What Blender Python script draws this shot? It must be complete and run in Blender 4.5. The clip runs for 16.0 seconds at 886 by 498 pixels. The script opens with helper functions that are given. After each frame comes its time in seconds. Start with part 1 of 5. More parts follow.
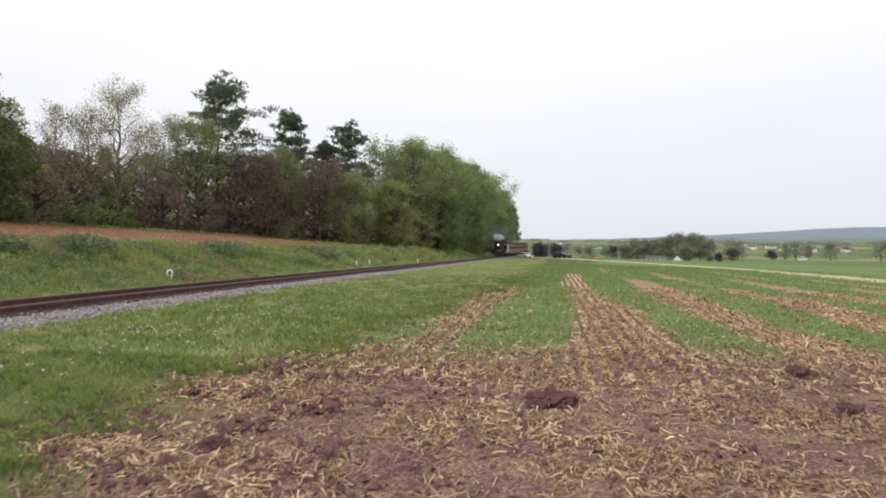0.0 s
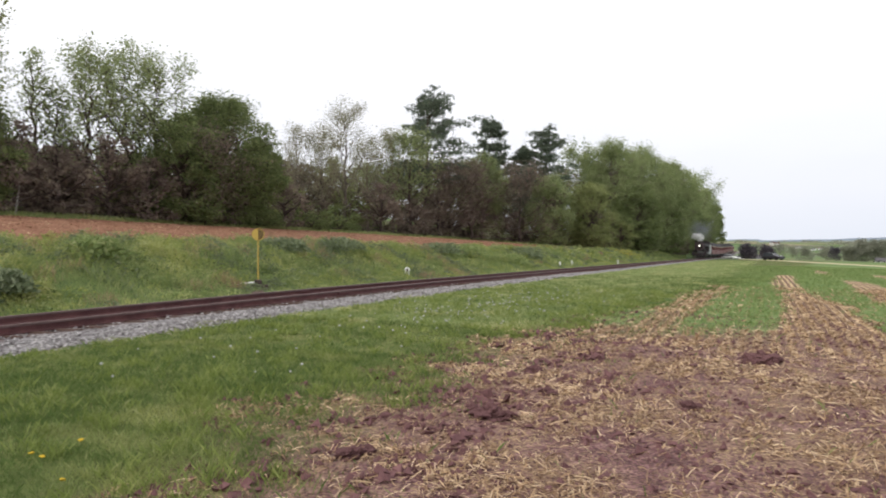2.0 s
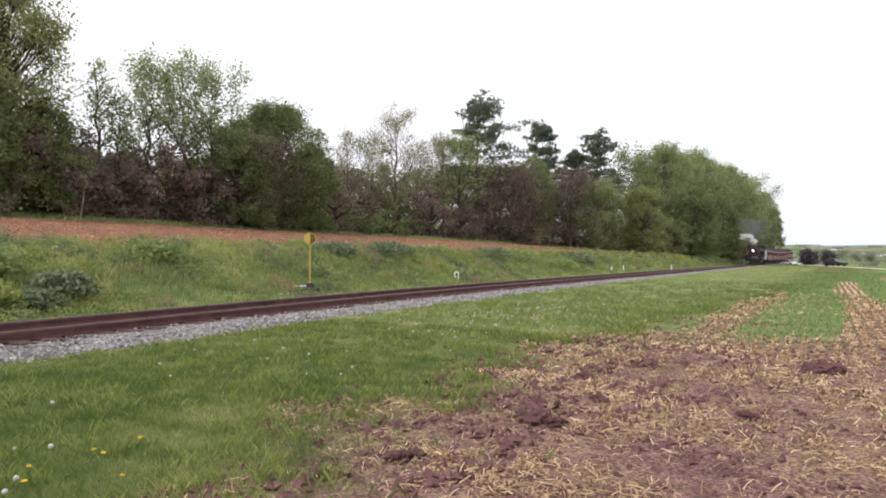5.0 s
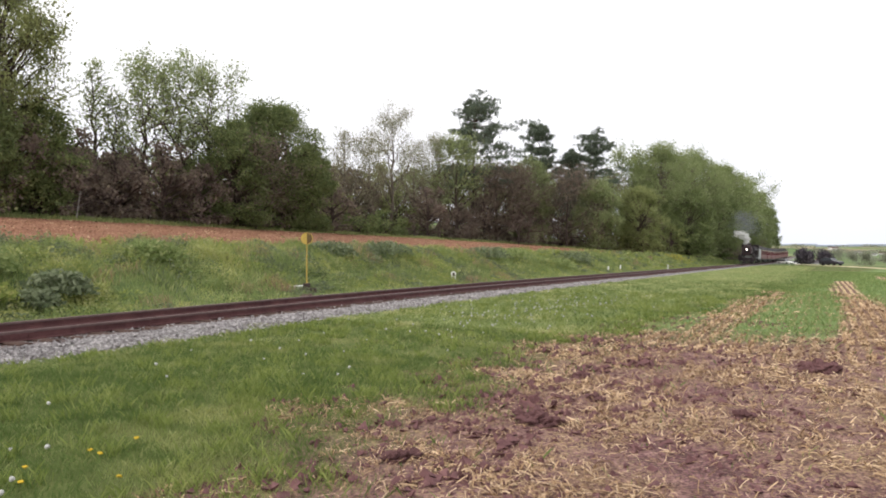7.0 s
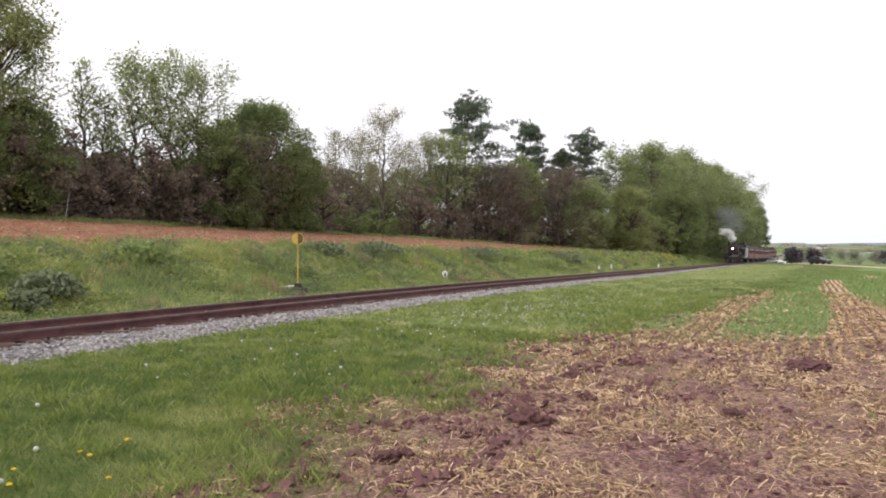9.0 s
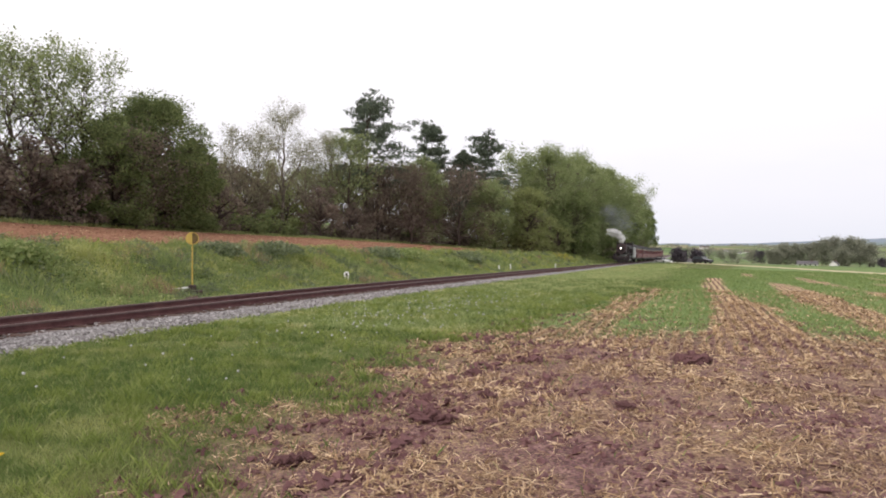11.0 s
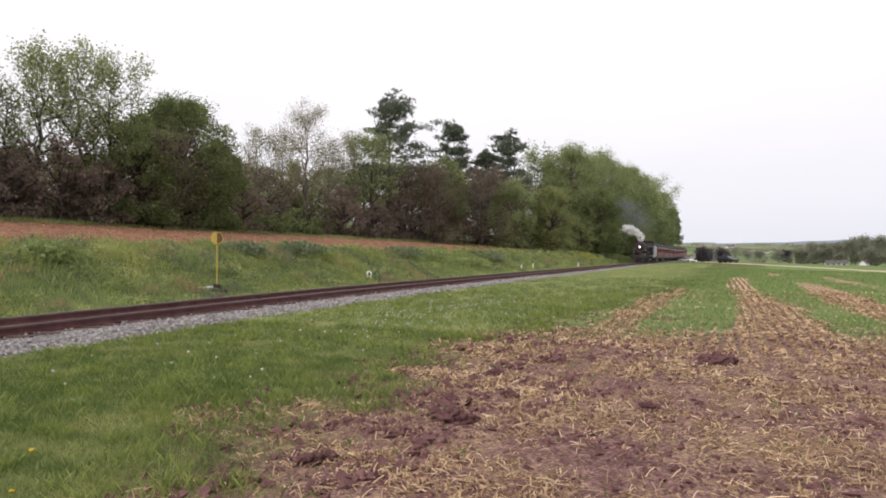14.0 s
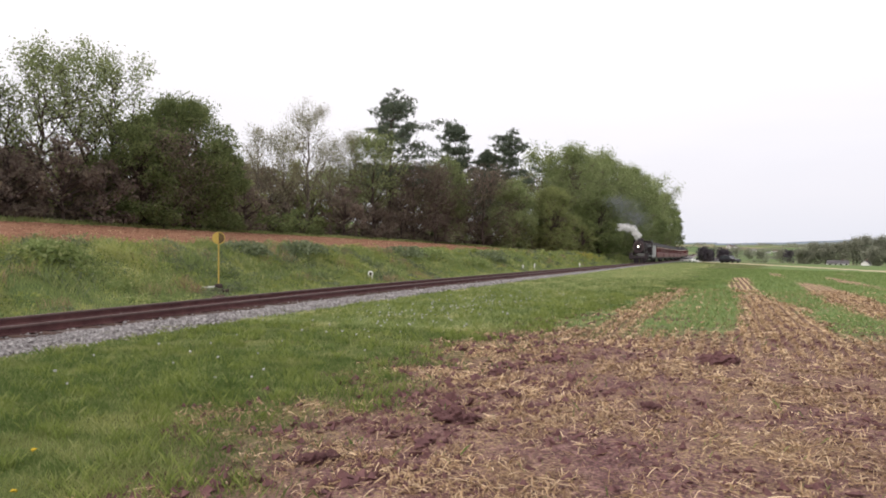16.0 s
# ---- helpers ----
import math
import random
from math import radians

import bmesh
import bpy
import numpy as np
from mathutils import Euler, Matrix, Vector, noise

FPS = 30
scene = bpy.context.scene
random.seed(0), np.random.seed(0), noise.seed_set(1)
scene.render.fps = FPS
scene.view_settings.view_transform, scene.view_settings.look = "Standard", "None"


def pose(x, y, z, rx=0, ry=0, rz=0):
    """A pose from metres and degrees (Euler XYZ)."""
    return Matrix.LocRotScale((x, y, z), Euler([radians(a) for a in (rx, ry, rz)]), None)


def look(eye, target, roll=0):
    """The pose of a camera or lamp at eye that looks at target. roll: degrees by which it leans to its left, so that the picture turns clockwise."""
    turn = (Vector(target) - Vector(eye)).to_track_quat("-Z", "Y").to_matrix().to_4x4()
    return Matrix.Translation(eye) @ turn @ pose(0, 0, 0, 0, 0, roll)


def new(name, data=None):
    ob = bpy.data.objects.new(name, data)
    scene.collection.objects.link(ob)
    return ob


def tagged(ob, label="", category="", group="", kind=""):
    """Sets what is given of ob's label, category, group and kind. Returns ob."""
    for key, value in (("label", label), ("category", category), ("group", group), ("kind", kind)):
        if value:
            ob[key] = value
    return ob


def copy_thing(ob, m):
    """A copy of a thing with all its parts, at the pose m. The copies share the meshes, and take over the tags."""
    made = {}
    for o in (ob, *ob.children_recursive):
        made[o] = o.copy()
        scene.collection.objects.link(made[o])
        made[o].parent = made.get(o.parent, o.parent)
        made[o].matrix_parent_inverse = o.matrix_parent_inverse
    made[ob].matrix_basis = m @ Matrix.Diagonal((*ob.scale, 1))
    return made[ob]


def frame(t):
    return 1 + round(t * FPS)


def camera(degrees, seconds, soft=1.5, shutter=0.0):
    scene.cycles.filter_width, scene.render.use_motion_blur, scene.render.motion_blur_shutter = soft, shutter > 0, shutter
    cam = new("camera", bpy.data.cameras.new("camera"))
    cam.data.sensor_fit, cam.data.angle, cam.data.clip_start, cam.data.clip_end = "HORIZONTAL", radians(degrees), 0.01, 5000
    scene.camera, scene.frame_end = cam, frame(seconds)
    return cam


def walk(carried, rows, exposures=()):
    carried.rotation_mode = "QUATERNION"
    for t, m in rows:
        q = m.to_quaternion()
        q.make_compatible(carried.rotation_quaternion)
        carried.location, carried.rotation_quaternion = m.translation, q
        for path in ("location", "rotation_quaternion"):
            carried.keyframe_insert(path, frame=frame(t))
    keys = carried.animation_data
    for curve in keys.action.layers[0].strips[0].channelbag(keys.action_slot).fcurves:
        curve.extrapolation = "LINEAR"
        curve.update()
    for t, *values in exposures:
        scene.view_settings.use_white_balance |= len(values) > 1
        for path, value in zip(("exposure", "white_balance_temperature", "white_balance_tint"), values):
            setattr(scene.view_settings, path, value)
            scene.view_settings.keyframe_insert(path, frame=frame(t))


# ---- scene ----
# ---- camera ----
cam = camera(63.9, 16.0, soft=1.9, shutter=0.4)
EYE = 1.65
UX, UY = math.sin(radians(21.3)), math.cos(radians(21.3))      # along the railway, away from the eye
NX, NY = -UY, UX                                               # across the railway, to its far side
PATH = [
    (0.0, pose(1.27, 3.26, EYE, 89.50, -0.21, -12.50)),
    (0.3, pose(0.98, 2.52, EYE, 89.49, -0.21, -12.20)),
    (0.5, pose(0.65, 1.68, EYE, 89.50, -0.20, -11.20)),
    (0.6, pose(0.51, 1.30, EYE, 89.50, -0.20, -10.10)),
    (0.8, pose(0.25, 0.65, EYE, 89.53, -0.15, -6.90)),
    (1.0, pose(0.10, 0.26, EYE, 89.55, -0.13, -4.45)),
    (1.25, pose(0.02, 0.05, EYE, 89.58, -0.08, -2.60)),
    (1.5, pose(0, 0, EYE, 89.59, -0.05, -0.97)),
    (2.0, pose(0, 0, EYE, 89.58, -0.07, 2.94)),
    (2.5, pose(0, 0, EYE, 89.62, -0.03, 6.06)),
    (3.0, pose(0, 0, EYE, 89.73, 0.15, 8.88)),
    (3.5, pose(0, 0, EYE, 89.76, -0.16, 9.28)),
    (4.0, pose(0, 0, EYE, 89.84, -0.14, 8.60)),
    (4.5, pose(0, 0, EYE, 89.92, -0.25, 7.48)),
    (5.2, pose(0, 0, EYE, 89.92, -0.20, 6.85)),
    (7.0, pose(0, 0, EYE, 89.91, -0.16, 6.68)),
    (8.5, pose(0, 0, EYE, 89.92, -0.15, 6.67)),
    (9.0, pose(0, 0, EYE, 89.89, -0.03, 5.98)),
    (9.2, pose(0, 0, EYE, 89.88, -0.05, 2.75)),
    (9.5, pose(0, 0, EYE, 89.86, -0.08, -1.86)),
    (9.7, pose(0, 0, EYE, 89.86, -0.08, -3.35)),
    (10.2, pose(0, 0, EYE, 89.88, -0.05, -3.60)),
    (11.2, pose(0, 0, EYE, 89.92, -0.02, -1.40)),
    (12.0, pose(0, 0, EYE, 89.93, -0.01, -0.60)),
    (12.5, pose(0, 0, EYE, 89.85, 0.05, -0.43)),
    (13.0, pose(0, 0, EYE, 89.86, 0.0, -0.26)),
    (14.0, pose(0, 0, EYE, 89.86, 0.01, -0.12)),
    (15.0, pose(0, 0, EYE, 89.86, 0.0, -0.06)),
    (16.0, pose(0, 0, EYE, 89.86, 0.0, 0.0)),
]
# the film's own exposure and white balance drift a little
walk(cam, PATH, [(0.0, 0.0, 6500, 10), (1.5, 0.04, 6450, 10), (3.0, 0.28, 6350, 11), (4.5, 0.30, 6400, 11), (8.5, 0.31, 6550, 12), (9.0, 0.30, 6550, 13), (9.6, 0.25, 6550, 14),
                 (12.0, 0.08, 6600, 14), (16.0, 0.07, 6600, 14)])

# ---- world and sun: a bright overcast spring day ----
world = bpy.data.worlds.new("overcast")
scene.world = world
world.use_nodes = True
wn, wl = world.node_tree.nodes, world.node_tree.links
sky = wn.new("ShaderNodeTexSky")
sky.sky_type, sky.sun_disc = "NISHITA", False
sky.sun_elevation, sky.sun_rotation = radians(37.6), radians(225)
sky.air_density, sky.dust_density = 1.0, 4.0
skygain = wn.new("ShaderNodeMix")
skygain.data_type, skygain.blend_type = "RGBA", "MULTIPLY"
skygain.inputs[0].default_value = 1.0
skygain.inputs[7].default_value = (0.08, 0.08, 0.08, 1)
cover = wn.new("ShaderNodeMix")
cover.data_type = "RGBA"
cover.inputs[0].default_value = 0.88
cloudway = wn.new("ShaderNodeTexCoord")
height = wn.new("ShaderNodeSeparateXYZ")
wl.new(cloudway.outputs["Generated"], height.inputs[0])
veil = wn.new("ShaderNodeTexNoise")
veil.inputs["Scale"].default_value, veil.inputs["Detail"].default_value = 2.2, 5
squeeze = wn.new("ShaderNodeVectorMath")
squeeze.operation = "MULTIPLY"
squeeze.inputs[1].default_value = (1, 1, 4)
wl.new(cloudway.outputs["Generated"], squeeze.inputs[0])
wl.new(squeeze.outputs[0], veil.inputs["Vector"])
lift = wn.new("ShaderNodeMath")
lift.operation = "MULTIPLY_ADD"
lift.inputs[1].default_value = 0.16
wl.new(veil.outputs["Fac"], lift.inputs[0])
wl.new(height.outputs["Z"], lift.inputs[2])
clouds = wn.new("ShaderNodeValToRGB")
ce = clouds.color_ramp.elements
ce[0].position, ce[0].color = 0.06, (0.86, 0.90, 0.985, 1)
ce[1].position, ce[1].color = 0.40, (1.20, 1.18, 1.18, 1)
mid = ce.new(0.17)
mid.color = (0.95, 0.96, 1.02, 1)
wl.new(lift.outputs[0], clouds.inputs[0])
wl.new(clouds.outputs[0], cover.inputs[7])
wl.new(sky.outputs[0], skygain.inputs[6])
wl.new(skygain.outputs[2], cover.inputs[6])
wl.new(cover.outputs[2], wn["Background"].inputs[0])
wn["Background"].inputs[1].default_value = 1.0
sun = new("sun", bpy.data.lights.new("sun", "SUN"))
sun.data.energy, sun.data.angle, sun.data.color = 1.5, radians(25), (1.0, 0.95, 0.89)
sun.matrix_basis = look((0, 0, 0), (0.55, 0.55, -0.60))


# ---- helpers for shape ----
def plan(s, d):
    """World x, y of the place s along the railway and d across it."""
    return UX * s + NX * d, UY * s + NY * d


def along(x, y):
    return UX * x + UY * y, NX * x + NY * y


def smooth(a, b, v):
    k = np.clip((np.asarray(v, float) - a) / (b - a), 0, 1)
    return k * k * (3 - 2 * k)


def base(s):
    """Height of the track bed: level, then falling gently away."""
    s = np.asarray(s, float)
    k = np.log1p(np.exp(np.clip((s - 18) / 5.0, -40, 40))) * 5.0
    k = np.where(s > 200, np.minimum(k, 182 + (s - 200)), k)
    return -0.0118 * np.minimum(k, 420)


def waves(x, y, size, seed=0.0):
    """Smooth uneven relief between about -1 and 1."""
    a, b = np.asarray(x) / size, np.asarray(y) / size
    return (np.sin(a * 1.7 + seed + 1.3 * np.sin(b * 1.1 + seed)) + np.sin(b * 2.1 - seed + 1.7 * np.sin(a * 0.9))
            + np.sin((a + b) * 1.3 + 2 * seed)) / 3


def ground(s, d):
    """Height of the land."""
    s, d = np.broadcast_arrays(np.asarray(s, float), np.asarray(d, float))
    z = base(s)
    z = z - 0.022 * np.maximum(0, -d - 4) * smooth(-10, 60, s)
    z = z - 0.13 * smooth(10.2, 10.8, d) * (1 - smooth(14.6, 15.2, d))
    z = z + 1.55 * smooth(15.4, 21.2, d) + 0.09 * np.clip(d - 20.5, 0, 28) + 0.14 * np.clip(d - 48.5, 0, 60)
    x, y = UX * s + NX * d, UY * s + NY * d
    z = z + 0.035 * waves(x, y, 1.9) * (1 - smooth(9.0, 10.2, d) * (1 - smooth(15, 17, d)))
    z = z + 0.16 * waves(x, y, 2.6, 2.0) * smooth(16, 18.5, d) * (1 - smooth(22, 25, d))
    r = np.hypot(x, y)
    az = np.degrees(np.arctan2(x, y))
    far = -9.5 - 5 * smooth(500, 900, r) + 3 * waves(x, y, 330, 1.0) * smooth(500, 1000, r)
    far = far + smooth(950, 2000, r) * 14 + smooth(1900, 2800, r) * 7
    hill = np.interp(az, [-180, 0, 18, 24, 31, 40, 55, 90, 180], [40, 30, 11, 14, 32, 72, 90, 60, 40])
    far = far + smooth(2600, 4100, r) * (hill + 5 * waves(x, y, 260, 3.0) + 3 * waves(x, y, 90, 1.0)) + smooth(900, 2300, r) * 4 * waves(x, y, 500, 4.0)
    mix = smooth(190, 420, r)
    return z * (1 - mix) + np.where(d > 15, np.maximum(far, far + 4), far) * mix


def gz(x, y):
    s, d = along(x, y)
    return float(ground(s, d))


def arrays(name, verts, faces, mats, shade=False):
    me = bpy.data.meshes.new(name)
    me.from_pydata(np.asarray(verts, float).tolist() if isinstance(verts, np.ndarray) else verts, [],
                   faces.tolist() if isinstance(faces, np.ndarray) else faces)
    for m in (mats if isinstance(mats, (list, tuple)) else [mats]):
        me.materials.append(m)
    if shade:
        me.polygons.foreach_set("use_smooth", [True] * len(me.polygons))
    me.update()
    return me


def part(name, bm, material, parent, label="", shade=False):
    """One mesh object out of a bmesh, under a thing or a part."""
    me = bpy.data.meshes.new(name)
    bm.to_mesh(me)
    bm.free()
    me.materials.append(material)
    if shade:
        me.polygons.foreach_set("use_smooth", [True] * len(me.polygons))
    ob = new(name, me)
    ob.parent = parent
    return tagged(ob, label) if label else ob


def child(name, me, parent, m=None, label=""):
    ob = new(name, me)
    ob.parent = parent
    if m is not None:
        ob.matrix_basis = m
    return tagged(ob, label) if label else ob


def empty(name, m, label, category, group=""):
    ob = new(name)
    ob.matrix_basis = m
    return tagged(ob, label, category, group)


def box(bm, x0, x1, y0, y1, z0, z1, bevel=0.0):
    made = bmesh.ops.create_cube(bm, size=1, matrix=Matrix.LocRotScale(((x0 + x1) / 2, (y0 + y1) / 2, (z0 + z1) / 2), None, (x1 - x0, y1 - y0, z1 - z0)))
    if bevel:
        edges = {e for v in made["verts"] for e in v.link_edges}
        bmesh.ops.bevel(bm, geom=list(edges), offset=bevel, segments=2, affect="EDGES", profile=0.5)


def rod(bm, p0, p1, r0, r1=None, sides=12):
    """A closed round bar from p0 to p1."""
    r1 = r0 if r1 is None else r1
    p0, p1 = Vector(p0), Vector(p1)
    way = p1 - p0
    m = Matrix.Translation((p0 + p1) / 2) @ way.to_track_quat("Z", "Y").to_matrix().to_4x4()
    bmesh.ops.create_cone(bm, cap_ends=True, segments=sides, radius1=r0, radius2=max(r1, 1e-4), depth=way.length, matrix=m)


def ball(bm, c, r, squash=1.0, u=14, v=8):
    bmesh.ops.create_uvsphere(bm, u_segments=u, v_segments=v, radius=r, matrix=Matrix.LocRotScale(c, None, (1, 1, squash)))


# ---- materials ----
class Nodes:
    """A small writer of node trees."""

    def __init__(self, name, rough=0.9, spec=0.2, metal=0.0):
        self.mat = bpy.data.materials.new(name)
        self.mat.use_nodes = True
        self.t = self.mat.node_tree
        self.bsdf = self.t.nodes["Principled BSDF"]
        self.bsdf.inputs["Roughness"].default_value = rough
        self.bsdf.inputs["Specular IOR Level"].default_value = spec
        self.bsdf.inputs["Metallic"].default_value = metal

    def put(self, kind, **values):
        n = self.t.nodes.new(kind)
        for k, v in values.items():
            n.inputs[k.replace("_", " ")].default_value = v
        return n

    def link(self, a, b):
        self.t.links.new(a, b)

    def sock(self, target, v):
        if isinstance(v, (int, float)):
            target.default_value = v
        elif isinstance(v, tuple):
            target.default_value = (*v, 1) if len(v) == 3 and target.type == "RGBA" else v
        else:
            self.link(v, target)

    def math(self, op, a, b=0.0, c=0.0):
        n = self.t.nodes.new("ShaderNodeMath")
        n.operation = op
        for i, v in enumerate((a, b, c)):
            self.sock(n.inputs[i], v)
        return n.outputs[0]

    def place(self):
        return self.t.nodes.new("ShaderNodeNewGeometry").outputs["Position"]

    def local(self):
        return self.t.nodes.new("ShaderNodeTexCoord").outputs["Object"]

    def dot(self, p, v):
        n = self.t.nodes.new("ShaderNodeVectorMath")
        n.operation = "DOT_PRODUCT"
        self.link(p, n.inputs[0])
        n.inputs[1].default_value = v
        return n.outputs["Value"]

    def stretch(self, p, v):
        n = self.t.nodes.new("ShaderNodeVectorMath")
        n.operation = "MULTIPLY"
        self.link(p, n.inputs[0])
        n.inputs[1].default_value = v
        return n.outputs[0]

    def noise(self, p, scale, detail=4, rough=0.6):
        n = self.put("ShaderNodeTexNoise", Scale=scale, Detail=detail, Roughness=rough)
        self.link(p, n.inputs["Vector"])
        return n.outputs["Fac"]

    def cells(self, p, scale, colour=False):
        n = self.put("ShaderNodeTexVoronoi", Scale=scale)
        self.link(p, n.inputs["Vector"])
        return n.outputs["Color" if colour else "Distance"]

    def step(self, v, a, b):
        """0 below a, 1 above b."""
        n = self.put("ShaderNodeMapRange")
        n.interpolation_type = "SMOOTHSTEP"
        n.inputs["From Min"].default_value, n.inputs["From Max"].default_value = min(a, b), max(a, b)
        n.inputs["To Min"].default_value, n.inputs["To Max"].default_value = (0, 1) if a < b else (1, 0)
        self.link(v, n.inputs["Value"])
        return n.outputs[0]

    def mix(self, f, a, b):
        n = self.t.nodes.new("ShaderNodeMix")
        n.data_type = "RGBA"
        self.sock(n.inputs[0], f)
        self.sock(n.inputs[6], a)
        self.sock(n.inputs[7], b)
        return n.outputs[2]

    def ramp(self, v, *stops):
        n = self.t.nodes.new("ShaderNodeValToRGB")
        e = n.color_ramp.elements
        while len(e) < len(stops):
            e.new(0.5)
        for el, (at, c) in zip(e, stops):
            el.position, el.color = at, (*c, 1)
        self.link(v, n.inputs[0])
        return n.outputs[0]

    def island(self):
        return self.t.nodes.new("ShaderNodeNewGeometry").outputs["Random Per Island"]

    def each(self):
        return self.t.nodes.new("ShaderNodeObjectInfo").outputs["Random"]

    def done(self, colour, bump=None, strength=0.4, distance=0.03):
        self.sock(self.bsdf.inputs["Base Color"], colour)
        if bump is not None:
            n = self.put("ShaderNodeBump", Strength=strength, Distance=distance)
            self.link(bump, n.inputs["Height"])
            self.link(n.outputs[0], self.bsdf.inputs["Normal"])
        return self.mat


def worn(name, c0, c1, scale=6.0, rough=0.7, spec=0.3, metal=0.0, bump=0.25):
    """Paint, metal or wood with stains and grain."""
    n = Nodes(name, rough, spec, metal)
    p = n.local()
    a, b = n.noise(p, scale, 5), n.noise(p, scale * 9, 3)
    f = n.math("ADD", n.math("MULTIPLY", a, 0.75), n.math("MULTIPLY", b, 0.25))
    return n.done(n.ramp(f, (0.3, c0), (0.7, c1)), b, bump, 0.01)


def leafy(name, dark, mid, light, through_light=0.35, patch=None):
    """Leaves, blades and needles: each one its own shade, some light let through."""
    n = Nodes(name, 0.65, 0.15)
    col = n.ramp(n.island(), (0.0, dark), (0.55, mid), (1.0, light))
    clump = n.noise(n.place(), 0.7, 2)
    col = n.mix(n.step(clump, 0.35, 0.65), n.mix(0.45, col, dark), col)
    if patch:
        col = n.mix(n.step(n.noise(n.place(), 2.6, 3), 0.62, 0.42), col, n.mix(0.7, col, dark))
        col = n.mix(n.math("MULTIPLY", n.step(n.noise(n.place(), 0.55, 4), 0.50, 0.66), 0.75), col, n.mix(n.island(), patch, light))
    m = n.done(col)
    tr = n.put("ShaderNodeBsdfTranslucent")
    n.link(col, tr.inputs["Color"])
    mixer = n.put("ShaderNodeMixShader")
    mixer.inputs[0].default_value = through_light
    out = n.t.nodes["Material Output"]
    n.link(n.bsdf.outputs[0], mixer.inputs[1])
    n.link(tr.outputs[0], mixer.inputs[2])
    n.link(mixer.outputs[0], out.inputs["Surface"])
    return m


def land_material():
    n = Nodes("land", 0.95, 0.1)
    p = n.place()
    s, d = n.dot(p, (UX, UY, 0)), n.dot(p, (NX, NY, 0))
    n05, n1, n4, n20 = n.noise(p, 0.25, 3), n.noise(p, 0.9, 4), n.noise(p, 4.5, 4), n.noise(p, 22, 3)
    wob = n.math("ADD", n.math("MULTIPLY", n.math("SUBTRACT", n1, 0.5), 2.6), n.math("MULTIPLY", n.math("SUBTRACT", n4, 0.5), 1.3))
    # grass
    n60 = n.noise(p, 70, 3)
    grass = n.ramp(n.math("ADD", n.math("MULTIPLY", n1, 0.45), n.math("ADD", n.math("MULTIPLY", n20, 0.25), n.math("MULTIPLY", n60, 0.3))),
                   (0.32, (0.040, 0.058, 0.017)), (0.5, (0.102, 0.130, 0.040)), (0.68, (0.25, 0.225, 0.095)))
    # bare soil with chopped straw
    grit = n.math("ADD", n.math("MULTIPLY", n4, 0.45), n.math("ADD", n.math("MULTIPLY", n20, 0.3), n.math("MULTIPLY", n60, 0.25)))
    soil = n.ramp(grit, (0.38, (0.075, 0.036, 0.043)), (0.5, (0.195, 0.103, 0.108)), (0.62, (0.37, 0.228, 0.205)))
    soil = n.mix(n.math("MULTIPLY", n.step(n.noise(p, 0.55, 4), 0.46, 0.64), 0.5), soil, n.mix(n.step(n60, 0.35, 0.65), (0.13, 0.080, 0.055), (0.40, 0.28, 0.175)))
    soil = n.mix(n.math("MULTIPLY", n.step(d, -1.0, -4.0), 0.45), soil, n.mix(n20, (0.10, 0.048, 0.060), (0.24, 0.128, 0.142)))
    # crumb relief painted in: cells darken to their borders like shaded gaps
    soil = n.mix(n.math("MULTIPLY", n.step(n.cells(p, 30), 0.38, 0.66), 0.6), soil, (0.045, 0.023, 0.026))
    straw = n.noise(n.stretch(p, (1.0, 2.2, 1.0)), 26, 3)
    patch = n.step(n.noise(p, 1.3, 3), 0.42, 0.62)
    soil = n.mix(n.math("MULTIPLY", n.step(straw, 0.52, 0.58), n.math("ADD", n.math("MULTIPLY", patch, 0.6), 0.2)), soil, (0.47, 0.355, 0.185))
    # young crop with strips of stubble
    crop = n.ramp(n.math("ADD", n.math("MULTIPLY", n1, 0.5), n.math("MULTIPLY", n20, 0.5)),
                  (0.3, (0.10, 0.16, 0.052)), (0.55, (0.16, 0.225, 0.082)), (0.75, (0.26, 0.29, 0.125)))
    band = n.math("COSINE", n.math("ADD", n.math("MULTIPLY", n.math("ADD", d, 1.1), 2.09), n.math("MULTIPLY", wob, 0.40)))
    gaps = n.math("SINE", n.math("ADD", n.math("MULTIPLY", s, 0.21), n.math("MULTIPLY", d, 1.3)))
    fade = n.math("ADD", n.math("ADD", band, n.math("MULTIPLY", wob, 0.5)), n.math("MULTIPLY", gaps, 0.5))
    fade = n.math("SUBTRACT", n.math("SUBTRACT", fade, n.math("MULTIPLY", n.step(d, 0.3, 1.8), 0.8)), n.math("MULTIPLY", n.math("SUBTRACT", s, 22), 0.024))
    stubble = n.mix(n.step(n.math("SINE", n.math("MULTIPLY", d, 25.0)), -0.4, 0.4), (0.15, 0.088, 0.068), (0.60, 0.46, 0.26))
    stubble = n.mix(n.math("MULTIPLY", n.step(n20, 0.58, 0.42), 0.7), stubble, (0.20, 0.128, 0.092))
    crop = n.mix(n.math("MULTIPLY", n.step(fade, -0.25, 0.35), n.step(d, 4.2, 3.0)), crop, stubble)
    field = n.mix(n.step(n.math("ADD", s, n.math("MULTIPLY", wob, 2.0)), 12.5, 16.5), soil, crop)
    edge = n.math("ADD", n.math("ADD", d, wob), n.math("MULTIPLY", n.math("MAXIMUM", n.math("SUBTRACT", s, 10), 0.0), 0.10))
    edge = n.math("ADD", edge, n.math("MULTIPLY", n.math("MAXIMUM", n.math("SUBTRACT", 5.8, s), 0.0), 0.3))
    near = n.mix(n.step(edge, 2.8, 5.2), field, grass)
